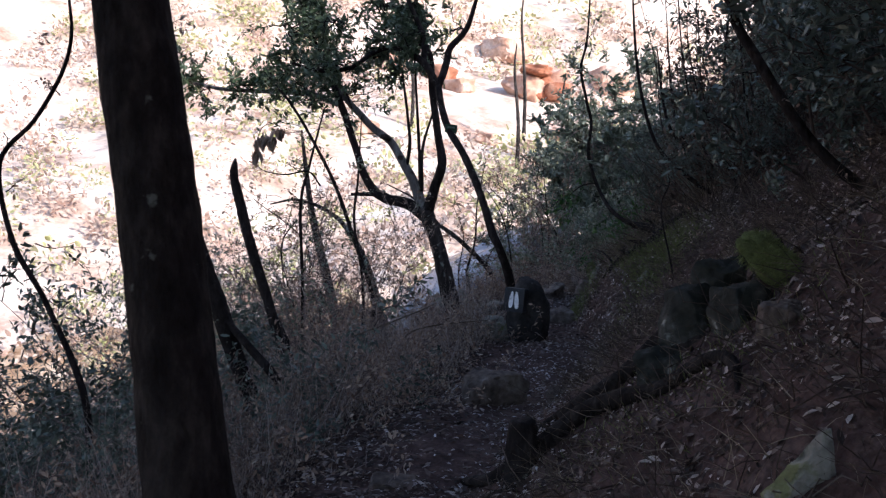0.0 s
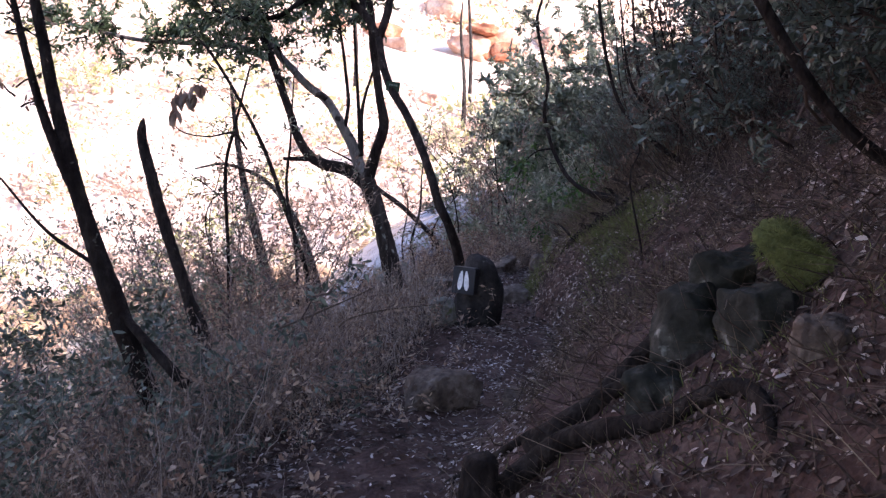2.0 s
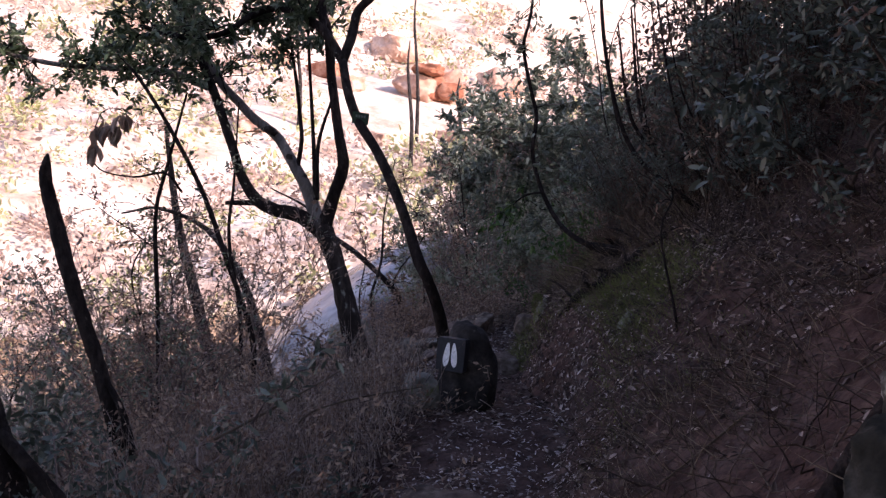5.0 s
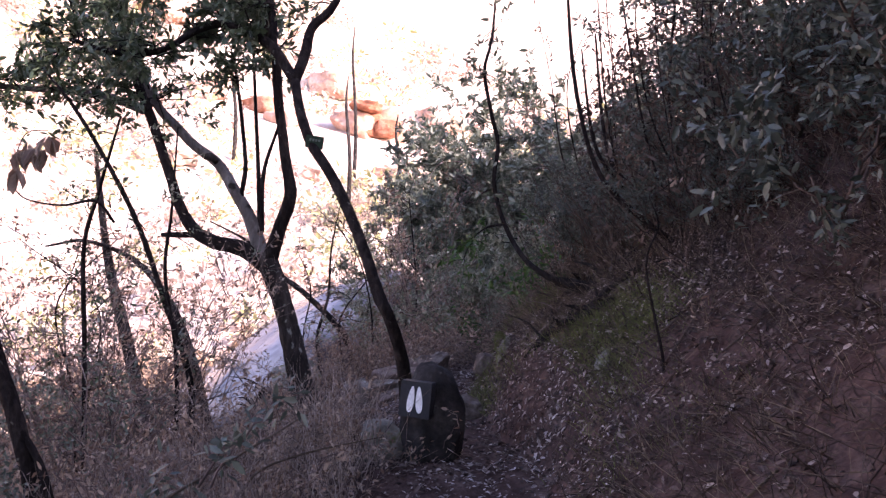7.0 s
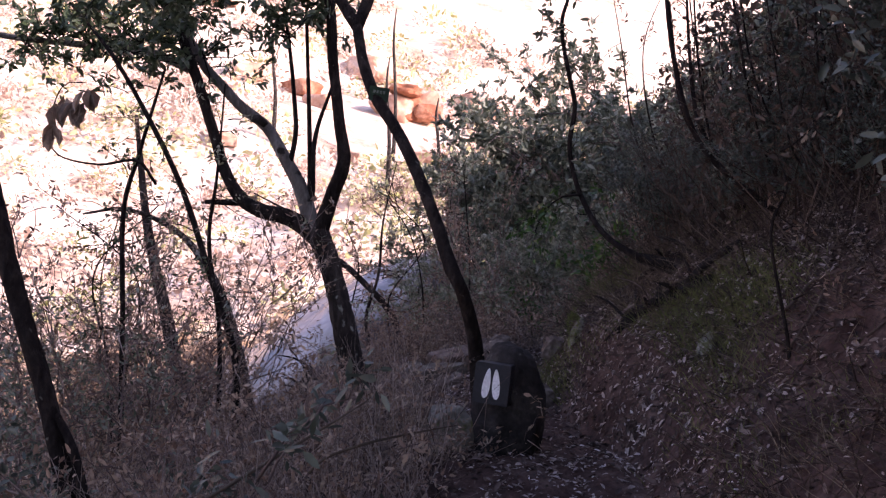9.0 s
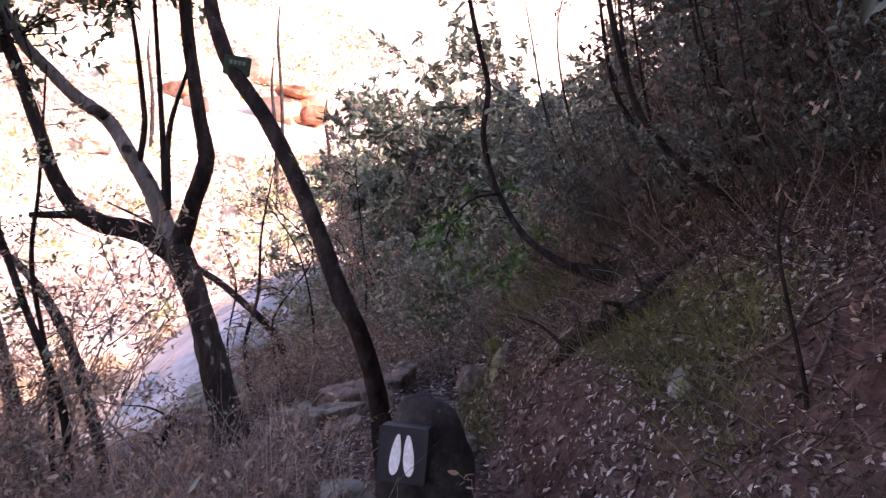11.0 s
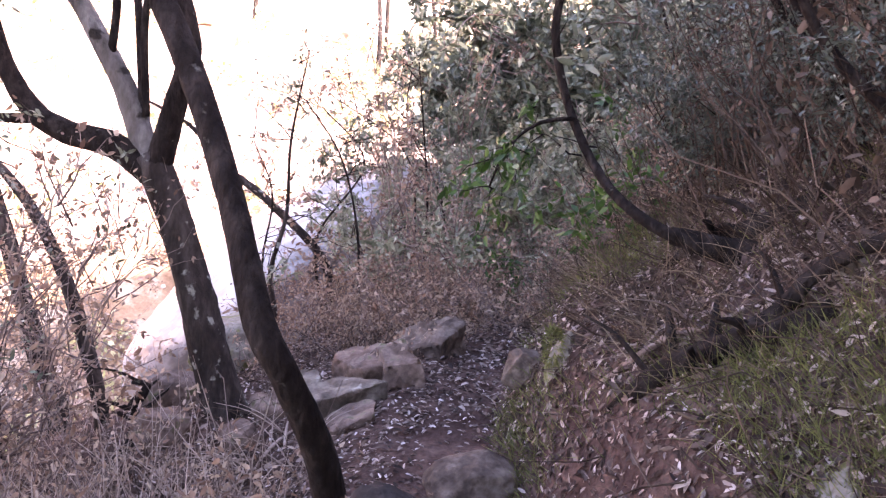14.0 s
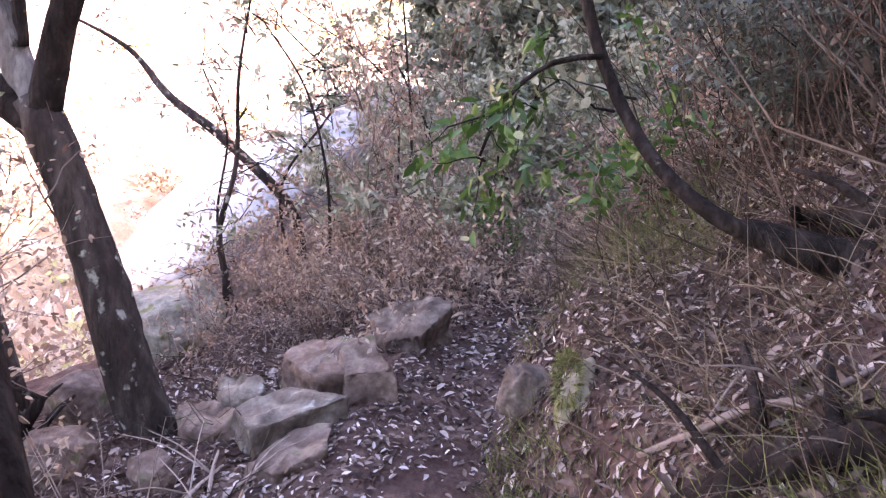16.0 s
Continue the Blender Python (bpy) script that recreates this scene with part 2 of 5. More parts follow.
def tube(geo, pts, sides=8, rough=0.0):
    """A tapering tube along rows of x, y, z, radius, closed at both ends."""
    p = np.asarray(pts, float)
    p = np.vstack([p[:1], p, p[-1:]])
    p[0, 3] = p[-1, 3] = 0.0005
    t = np.gradient(p[1:-1, :3], axis=0)
    t = np.vstack([t[:1], t, t[-1:]])
    t /= np.linalg.norm(t, axis=1)[:, None] + 1e-9
    ref = np.array([0.31, 0.23, 0.1]) if abs(t[:, 2]).mean() > 0.5 else np.array([0.1, 0.2, 1.0])
    a = np.cross(t, ref)
    a /= np.linalg.norm(a, axis=1)[:, None] + 1e-9
    b = np.cross(t, a)
    ang = np.arange(sides) * 2 * np.pi / sides
    r = p[:, 3][:, None] * np.ones(sides)
    if rough:
        k = np.arange(len(p))[:, None]
        r = r * (1 + rough * (np.sin(ang * 3 + k * 0.41) * 0.5 + np.sin(ang * 2 - k * 0.23 + 1) * 0.6 + RNG.normal(0, 0.3, r.shape)))
    v = p[:, None, :3] + r[..., None] * (np.cos(ang)[None, :, None] * a[:, None] + np.sin(ang)[None, :, None] * b[:, None])
    n = len(p)
    i, j = np.meshgrid(np.arange(n - 1), np.arange(sides), indexing="ij")
    q = np.stack([i * sides + j, i * sides + (j + 1) % sides, (i + 1) * sides + (j + 1) % sides, (i + 1) * sides + j], -1)
    geo.add(v.reshape(-1, 3), q.reshape(-1, 4))


def unit(v):
    return v / (np.linalg.norm(v, axis=-1, keepdims=True) + 1e-9)


def leaves(geo, pos, along, size, width=0.38, fold=0.25, normal=None):
    """Folded pointed leaves at pos, pointing along, of the given lengths."""
    pos, along = np.asarray(pos, float), unit(np.asarray(along, float))
    n = len(pos)
    size = np.broadcast_to(np.asarray(size, float), (n,))[:, None]
    nrm = RNG.normal(0, 1, (n, 3)) + np.array([0, 0, 0.9]) if normal is None else np.asarray(normal, float)
    side = unit(np.cross(along, nrm))
    up = unit(np.cross(side, along))
    w = size * width * 0.5
    curl = RNG.uniform(-0.25, 0.15, (n, 1)) * size
    base, tip = pos, pos + along * size + up * curl
    l1, l2 = pos + along * size * 0.3 + side * w + up * w * fold, pos + along * size * 0.7 + side * w * 0.8 + up * (w * fold + curl * 0.5)
    r1, r2 = pos + along * size * 0.3 - side * w + up * w * fold, pos + along * size * 0.7 - side * w * 0.8 + up * (w * fold + curl * 0.5)
    v = np.stack([base, l1, l2, tip, r2, r1], 1).reshape(-1, 3)
    k = np.arange(n)[:, None] * 6
    f = np.concatenate([k + np.array([[0, 3, 2, 1]]), k + np.array([[0, 5, 4, 3]])])
    geo.add(v, f)


def blades(geo, root, lean, length, width):
    """Bent strips, such as grass and stalks: three quads each."""
    n = len(root)
    root, lean = np.asarray(root, float), unit(np.asarray(lean, float))
    length = np.broadcast_to(np.asarray(length, float), (n,))[:, None]
    width = np.broadcast_to(np.asarray(width, float), (n,))[:, None]
    side = unit(np.cross(lean, RNG.normal(0, 1, (n, 3))))
    bend = unit(RNG.normal(0, 1, (n, 3)) + np.array([0, 0, -0.6])) * length * RNG.uniform(0.1, 0.45, (n, 1))
    rows = []
    for k, w in ((0, 1.0), (0.4, 0.9), (0.75, 0.6), (1.0, 0.15)):
        c = root + lean * length * k + bend * k * k
        rows += [c - side * width * w * 0.5, c + side * width * w * 0.5]
    v = np.stack(rows, 1).reshape(-1, 3)
    k = np.arange(n)[:, None] * 8
    f = np.concatenate([k + np.array([[a, a + 1, a + 3, a + 2]]) for a in (0, 2, 4)])
    geo.add(v, f)


def twigs(geo, root, lean, length, radius):
    """Thin crooked three-sided stems, vectorised."""
    n = len(root)
    root, lean = np.asarray(root, float), unit(np.asarray(lean, float))
    length = np.broadcast_to(np.asarray(length, float), (n,))[:, None]
    radius = np.broadcast_to(np.asarray(radius, float), (n,))[:, None]
    a = unit(np.cross(lean, RNG.normal(0, 1, (n, 3))))
    b = np.cross(lean, a)
    rows, c = [], root.copy()
    for k, w in ((0, 1.0), (0.3, 0.85), (0.65, 0.6), (1.0, 0.15)):
        c = root + lean * length * k + RNG.normal(0, 0.07, (n, 3)) * length * (k > 0)
        for s in range(3):
            g = s * 2 * np.pi / 3
            rows.append(c + radius * w * (np.cos(g) * a + np.sin(g) * b))
    v = np.stack(rows, 1).reshape(-1, 3)
    k = np.arange(n)[:, None] * 12
    f = np.concatenate([k + np.array([[3 * r + s, 3 * r + (s + 1) % 3, 3 * r + 3 + (s + 1) % 3, 3 * r + 3 + s]]) for r in range(3) for s in range(3)])
    geo.add(v, f)


# ---- the lie of the land ----


def waves(x, y, f, seed):
    """Smooth unevenness from a few crossed waves, about -1 to 1."""
    r = np.random.default_rng(seed)
    s = 0
    for _ in range(6):
        a, ph, k = r.uniform(0, 6.28), r.uniform(0, 6.28), f * r.uniform(0.6, 1.6)
        s = s + np.sin((x * np.cos(a) + y * np.sin(a)) * k + ph)
    return s / 3.5


def trail(y):
    return np.interp(y, [-30, 2, 4, 5, 6, 7, 8, 9, 10.2, 11.2, 12.3, 13.3, 15, 20, 40], [8, 2.0, 1.35, 0.95, 0.55, 0.3, 0.3, 0.42, 0.62, 0.36, 0.15, 0.2, 0.6, 2.0, 8.0])


def height(x, y):
    x, y = np.asarray(x, float), np.asarray(y, float)
    d = x - trail(y)
    base = np.interp(y, [-20, 3, 7, 9.4, 10.2, 12, 13.5, 18, 30, 60], [-0.1, 0, 0.0, 0.06, 0.14, 0.14, 0.18, 0.1, -1.0, -4])
    s = np.interp(y, [6, 8, 9.5, 11, 13, 15], [0.65, 0.75, 1.0, 1.8, 1.7, 1.0])
    r = np.maximum(d - np.interp(y, [9, 11], [0.28, 0.16]), 0)
    # unseen ridge top shaped to block the sun, notched to let some through
    rise = s * np.minimum(r, 0.28) + 0.8 * np.minimum(np.maximum(r - 0.28, 0), np.interp(y, [9.5, 11.5, 16, 18], [16, 4.5, 4.5, 12])) + 0.1 * np.clip(r - 16.3, 0, 40)
    l = np.maximum(-d - 0.35, 0)
    fall = 0.2 * np.minimum(l, 1.0) + 0.45 * np.clip(l - 1.0, 0, 14)
    near = base + rise - fall
    u = -0.6 * x + 0.8 * y
    opposite = -6.0 + 0.43 * np.clip(u - 22, 0, 40) + 0.75 * np.clip(u - 62, 0, 110) + 0.1 * np.clip(u - 172, 0, 900)
    far = np.clip((np.abs(y - 8) + np.abs(x) - 12) / 20, 0, 1)
    z = np.logaddexp(near / 0.4, opposite / 0.4) * 0.4 * far + near * (1 - far)
    off = np.clip((np.abs(d) - 0.25) / 0.5, 0, 1)
    z = z + waves(x, y, 9.0, 1) * (0.015 + 0.03 * off) + waves(x, y, 3.1, 2) * 0.05 * off + waves(x, y, 0.35, 3) * 0.8 * far + waves(x, y, 22, 4) * 0.008
    return z


def on_ground(x, y, lift=0.0):
    return np.array([x, y, float(height(x, y)) + lift])


def spread(a, b, step, reach, n):
    """Grid lines: even from a to b, widening out to the reach."""
    g = np.geomspace(step, reach, n)
    return np.concatenate([(a - g)[::-1], np.arange(a, b, step), b + g])


gx, gy = spread(-4.0, 4.0, 0.05, 900, 90), spread(2.0, 16.0, 0.05, 900, 90)
XX, YY = np.meshgrid(gx, gy, indexing="ij")
ground_geo = Geo()
ii, jj = np.meshgrid(np.arange(len(gx) - 1), np.arange(len(gy) - 1), indexing="ij")
k0 = ii * len(gy) + jj
ground_geo.add(np.stack([XX, YY, height(XX, YY)], -1).reshape(-1, 3), np.stack([k0, k0 + len(gy), k0 + len(gy) + 1, k0 + 1], -1).reshape(-1, 4))
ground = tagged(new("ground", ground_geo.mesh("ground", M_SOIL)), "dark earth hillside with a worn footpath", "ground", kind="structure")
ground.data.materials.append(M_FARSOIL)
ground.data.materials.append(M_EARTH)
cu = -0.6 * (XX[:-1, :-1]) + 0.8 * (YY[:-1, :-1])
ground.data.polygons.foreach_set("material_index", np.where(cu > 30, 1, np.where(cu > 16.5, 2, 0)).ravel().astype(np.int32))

# ---- stones ----


def stone(name, at, size, turn, seed, material, label, category="rock", boxy=0.55, rough=0.13, tilt=(0, 0), level=4, group=""):
    """A weathered stone: a rounded block with chipped faces and uneven relief."""
    bm = bmesh.new()
    r = random.Random(seed)
    off = Vector((seed * 1.7, seed * 0.9, seed * 0.3))
    if boxy < 0.8:
        for i in range(18):
            g_ = 2.399963 * i
            z_ = 1 - 2 * (i + 0.5) / 18
            q = math.sqrt(1 - z_ * z_)
            d = Vector((q * math.cos(g_) + r.gauss(0, 0.16), q * math.sin(g_) + r.gauss(0, 0.16), z_ + r.gauss(0, 0.16))).normalized()
            bm.verts.new([math.copysign(abs(c) ** boxy, c) * r.uniform(0.74, 1.0) for c in d])
        hull = bmesh.ops.convex_hull(bm, input=bm.verts)
        bmesh.ops.delete(bm, geom=list({g_ for g_ in hull["geom_interior"] + hull["geom_unused"] if isinstance(g_, bmesh.types.BMVert)}), context="VERTS")
        bmesh.ops.dissolve_limit(bm, angle_limit=0.3, verts=bm.verts, edges=bm.edges)
        bmesh.ops.bevel(bm, geom=bm.edges, offset=0.05, segments=2, profile=0.5, affect="EDGES")
        bmesh.ops.triangulate(bm, faces=bm.faces)
        for _ in range(5):
            long_ = [e for e in bm.edges if e.calc_length() > (0.11 if level > 3 else 0.3)]
            if not long_:
                break
            bmesh.ops.subdivide_edges(bm, edges=long_, cuts=1)
            bmesh.ops.triangulate(bm, faces=bm.faces)
    else:
        bmesh.ops.create_icosphere(bm, subdivisions=level, radius=0.9)
    for v in bm.verts:
        p = v.co.copy()
        k = noise.fractal(p * 1.5 + off, 1.0, 2.0, 4) * rough * 0.6 + noise.noise(p * 4.5 + off) * 0.03 + noise.noise(p * 11 + off) * 0.022 + noise.noise(p * 25 + off) * 0.01
        v.co = p * (1 + k)
    me = bpy.data.meshes.new(name)
    bm.to_mesh(me)
    bm.free()
    me.transform(Matrix.Diagonal((size[0] / 2, size[1] / 2, size[2] / 2, 1)))
    me.polygons.foreach_set("use_smooth", np.full(len(me.polygons), True))
    me.materials.append(material)
    ob = new(name, me)
    ob.matrix_world = pose(*at, tilt[0], tilt[1], turn)
    return tagged(ob, label, category, group)

def block(label, outline, deep, flare, seed, material):
    """An angular block of stone: a top with the given corners, flaring sides, worn edges and pitted faces."""
    bm = bmesh.new()
    c = Vector((0, 0, 0))
    for p in outline:
        c += Vector(p) / len(outline)
    top = [bm.verts.new(Vector(p) - c) for p in outline]
    low = [bm.verts.new(((p[0] - c.x) * flare, (p[1] - c.y) * flare, min(p[2] - deep, c.z - deep * 0.8) - c.z)) for p in outline]
    bm.faces.new(top)
    bm.faces.new(low[::-1])
    for i in range(len(top)):
        j = (i + 1) % len(top)
        bm.faces.new((top[j], top[i], low[i], low[j]))
    bmesh.ops.recalc_face_normals(bm, faces=bm.faces)
    bmesh.ops.bevel(bm, geom=bm.edges, offset=0.011, segments=2, profile=0.5, affect="EDGES")
    bmesh.ops.triangulate(bm, faces=bm.faces)
    for _ in range(6):
        long_ = [e for e in bm.edges if e.calc_length() > 0.028]
        if not long_:
            break
        bmesh.ops.subdivide_edges(bm, edges=long_, cuts=1)
        bmesh.ops.triangulate(bm, faces=bm.faces)
    bm.normal_update()
    off = Vector((seed * 1.7, seed * 0.9, seed * 0.3))
    shift = {v: noise.fractal(v.co * 7 + off, 1.0, 2.0, 4) * 0.026 + noise.noise(v.co * 26 + off) * 0.006 + noise.noise(v.co * 60 + off) * 0.003 for v in bm.verts}
    for v in bm.verts:
        v.co += v.normal * shift[v]
    me = bpy.data.meshes.new("rock")
    bm.to_mesh(me)
    bm.free()
    me.polygons.foreach_set("use_smooth", np.full(len(me.polygons), True))
    me.materials.append(material)
    ob = new("rock", me)
    ob.matrix_world = Matrix.Translation(c)
    return tagged(ob, label, "rock")


block("big grey-brown stone with a sloping top beside the footpath", [(-0.35, 13.53, 0.26), (-0.04, 13.55, 0.37), (0.07, 13.47, 0.35), (-0.04, 13.25, 0.28), (-0.21, 13.28, 0.22)], 0.24, 1.05, 90, M_ROCKB)
block("pale angular stone wedged against a pink one", [(-0.58, 12.98, 0.24), (-0.52, 13.16, 0.26), (-0.24, 13.06, 0.31), (-0.2, 12.84, 0.28), (-0.38, 12.76, 0.25)], 0.26, 1.1, 91, M_ROCKP)
block("angular pinkish stone with a pale worn top", [(-0.31, 12.9, 0.33), (-0.21, 12.96, 0.37), (-0.06, 12.76, 0.31), (-0.27, 12.76, 0.28)], 0.26, 1.04, 92, M_ROCKP)
block("thick flat slab of stone tilted on the path's edge", [(-0.65, 12.6, 0.17), (-0.47, 12.75, 0.22), (-0.23, 12.65, 0.24), (-0.51, 12.39, 0.2)], 0.13, 1.02, 93, M_ROCK)
block("low flat stone sunk in the path", [(-0.51, 12.32, 0.11), (-0.38, 12.23, 0.13), (-0.23, 12.32, 0.2), (-0.25, 12.55, 0.19), (-0.38, 12.5, 0.16)], 0.1, 1.05, 94, M_ROCKP)
block("rough pale stone in the leaf litter", [(-0.84, 12.92, 0.14), (-0.7, 12.87, 0.21), (-0.59, 12.79, 0.21), (-0.59, 12.7, 0.17), (-0.76, 12.75, 0.13)], 0.22, 1.1, 95, M_ROCK)
block("pink stone half covered by dead leaves", [(-0.98, 12.85, 0.04), (-0.79, 12.78, 0.12), (-0.64, 12.63, 0.14), (-0.71, 12.56, 0.08), (-0.87, 12.64, 0.04)], 0.18, 1.1, 96, M_ROCKP)
stone("rock", (0.25, 11.74, 0.15), (0.42, 0.34, 0.28), 15, 21, M_ROCKB, "worn brown stone embedded in the footpath", tilt=(6, -6), boxy=0.7)
stone("rock", (0.3, 8.62, 0.08), (0.5, 0.42, 0.4), 25, 25, M_ROCKB, "dark wedge of stone standing out of the path", tilt=(-10, 14), boxy=0.6, rough=0.25)
stone("rock", (0.75, 8.6, 0.1), (0.22, 0.2, 0.14), 60, 26, M_ROCKB, "small brown stone at the foot of the bank", boxy=0.5)
stone("rock", (0.2, 7.05, -0.04), (0.4, 0.22, 0.2), 40, 29, M_ROCKB, "low reddish stone half buried in the path", tilt=(0, 12))
for x, y, s, hgt, sd, m_, lb in (
                                 (-1.42, 12.98, 0.42, 0.3, 35, M_ROCKP, "pink stone beside a leaning tree"), (-1.3, 12.5, 0.34, 0.24, 37, M_ROCKP, "reddish stone half covered by litter"),
                                 (-1.5, 14.0, 0.7, 0.6, 39, M_ROCKM, "green mossy boulder behind the forked tree"), (-1.75, 14.8, 0.75, 0.55, 41, M_ROCK, "grey boulder in front of the wet slab"),
                                 (-1.7, 13.4, 0.4, 0.25, 43, M_ROCKP, "pink stone on the slope below the path"),
                                 (-0.85, 12.35, 0.22, 0.16, 47, M_ROCKP, "small pinkish stone in the leaf litter")):
    stone("rock", on_ground(x, y, hgt * 0.25), (s, s * 0.8, hgt), sd * 7, sd, m_, lb)
stone("rock", (0.42, 12.45, 0.4), (0.2, 0.16, 0.22), 10, 51, M_ROCKB, "upright grey stone in the mossy bank", tilt=(-15, 10))
stone("rock", (0.57, 12.1, 0.56), (0.1, 0.14, 0.26), 20, 53, M_ROCKM, "narrow stone wholly grown over with yellow-green moss", tilt=(0, 20), boxy=0.8, rough=0.22)
block("pale greenish pointed slab leaning out of the bank", [(1.7, 5.61, 0.58), (1.77, 5.62, 0.68), (1.87, 5.59, 0.8), (1.85, 5.59, 0.73), (1.76, 5.57, 0.6)], 0.06, 1.0, 55, M_ROCKM)
stone("rock", (1.85, 7.0, 1.06), (0.42, 0.2, 0.18), 0, 57, M_MOSS, "long rock shoulder thickly grown over with bright moss", boxy=0.6, rough=0.35, tilt=(0, 44))
stone("rock", (1.72, 6.9, 0.84), (0.26, 0.3, 0.42), 30, 59, M_ROCKG, "dark overhung rock with pale lichen below the moss", boxy=0.5, rough=0.25, tilt=(-15, 0))
stone("rock", (1.53, 7.1, 0.8), (0.3, 0.3, 0.4), 60, 60, M_ROCKG, "dark grey broken rock with pale lichen among roots", boxy=0.5, rough=0.25, tilt=(-12, 8))
stone("rock", (1.4, 6.92, 0.62), (0.26, 0.2, 0.24), 15, 61, M_ROCKG, "greenish grey stone behind a thick root", boxy=0.5, rough=0.25)
stone("rock", (1.64, 7.28, 0.95), (0.26, 0.3, 0.28), 80, 63, M_ROCKG, "black rock face under the root mat", boxy=0.5, rough=0.25)
stone("rock", (1.84, 6.56, 0.88), (0.2, 0.22, 0.24), 75, 62, M_ROCKB, "brown stone lodged in the earth of the bank", boxy=0.5, rough=0.2)
stone("rock", (1.17, 10.64, 0.7), (0.14, 0.3, 0.12), -35, 65, M_ROCKM, "flat mossy stone lying on the bank", tilt=(25, -30))
stone("rock", (1.45, 11.35, 1.08), (0.24, 0.3, 0.2), 40, 66, M_ROCK, "grey stone wedged under rotten wood")
stone("rock", (-0.14, 10.64, 0.18), (0.3, 0.28, 0.36), 20, 68, M_ROCKM, "grey lichened stone leaning on a black marker stone")
stone("rock", (-0.12, 11.15, 0.08), (0.3, 0.26, 0.2), 30, 67, M_ROCKP, "brown rounded stone below the path's edge")
# smooth wet slab that slopes down below the path
slab = stone("rock_slab", (-3.07, 20.0, -0.94), (6.0, 4.2, 2.17), 0, 71, M_SLAB, "huge smooth wet blue-grey rock slab sloping down to the gully", "rock slab", boxy=0.85, rough=0.1, tilt=(0, -38), level=5)

# ---- the way mark: a black stone with a painted plate ----
mark = holder("trail_marker", (0.15, 10.55, float(height(0.15, 10.55))), "knee-high black weathered stone bearing a hoof-print trail sign", "trail marker")
body = stone("stone_body", (0.16, 10.56, 0.31), (0.42, 0.38, 0.82), 8, 81, M_ROCKD, "black stone with a rounded lichened top", boxy=0.85, rough=0.22)
for key in ("category",):
    del body[key]
body.parent, body.matrix_parent_inverse = mark, mark.matrix_basis.inverted()


def outline_plate(name, outline, thick, m, material, parent, label=""):
    """A flat plate with the given outline in x and z, thick along y, at the pose m."""
    bm = bmesh.new()
    lo = [bm.verts.new((x, 0, z)) for x, z in outline]
    face = bm.faces.new(lo)
    res = bmesh.ops.extrude_face_region(bm, geom=[face])
    bmesh.ops.translate(bm, vec=(0, thick, 0), verts=[g for g in res["geom"] if isinstance(g, bmesh.types.BMVert)])
    bmesh.ops.recalc_face_normals(bm, faces=bm.faces)
    bm.transform(m)
    me = bpy.data.meshes.new(name)
    bm.to_mesh(me)
    bm.free()
    me.materials.append(material)
    ob = new(name, me)
    if label:
        ob["label"] = label
    return hang(ob, parent)


plate_pose = pose(0.085, 10.35, 0.5, -4, 4, -12)
plate = outline_plate("sign_plate", [(-0.085, -0.1), (0.085, -0.1), (0.09, -0.09), (0.09, 0.09), (0.085, 0.1), (-0.085, 0.1), (-0.09, 0.09), (-0.09, -0.09)], 0.09, plate_pose, M_PLATE, mark, "small black square plate")
for sgn in (-1, 1):
    lobe = [(sgn * (0.005 + 0.019 + 0.019 * math.cos(a) * (1 - 0.28 * math.sin(a))) + sgn * -0.006 * math.sin(a), 0.074 * math.sin(a)) for a in np.linspace(0, 2 * math.pi, 26, endpoint=False)]
    outline_plate("hoof_half", lobe, 0.003, plate_pose @ pose(0, -0.003, 0), M_WHITE, plate, "white half of a hoof print")

# ---- trees ----


def spray(wood, leaf, root, lean, length, count, leaf_size, per=14, droop=-0.1, thick=0.006):
    """Leafy twigs that fan out from a point of a limb."""
    root, lean = np.asarray(root, float), np.asarray(lean, float)
    for _ in range(count):
        d = unit(lean + RNG.normal(0, 0.55, 3))
        L = length * RNG.uniform(0.5, 1.1)
        p0 = root + RNG.normal(0, 0.04, 3)
        k = np.linspace(0, 1, 6)[:, None]
        wob = np.cumsum(RNG.normal(0, 0.045, (6, 3)), 0) * L
        wob -= wob[0]
        line = p0 + d * L * k + np.array([0, 0, droop]) * L * k ** 2 + wob
        tube(wood, np.hstack([line, thick * (1.1 - k)]), 4)
        m = max(3, int(per * RNG.uniform(0.6, 1.4)))
        f = RNG.uniform(0.25, 1.0, m)
        at = np.stack([np.interp(f, k[:, 0], line[:, c]) for c in range(3)], 1)
        for _s in range(2):
            dirs = d * 0.5 + RNG.normal(0, 0.7, (m, 3)) + np.array([0, 0, -0.25])
            leaves(leaf, at + RNG.normal(0, 0.02, (m, 3)), dirs, leaf_size * RNG.uniform(0.6, 1.25, m))


def limb(tree, name, rows, material, sides=12, rough=0.08, label=""):
    g = Geo()
    tube(g, curve_points(rows, 0.05), sides, rough)
    return part(name, g, material, tree, label)


# forked tree below the path
gz = float(height(-1.08, 12.8))
tree = holder("tree", (-1.08, 12.8, gz), "leaning grey-barked tree forking into three crooked limbs", "tree")
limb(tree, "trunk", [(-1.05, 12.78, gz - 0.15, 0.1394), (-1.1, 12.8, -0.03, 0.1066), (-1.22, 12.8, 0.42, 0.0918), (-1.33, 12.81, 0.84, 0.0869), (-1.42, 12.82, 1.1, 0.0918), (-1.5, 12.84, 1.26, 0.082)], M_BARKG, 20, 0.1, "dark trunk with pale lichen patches")
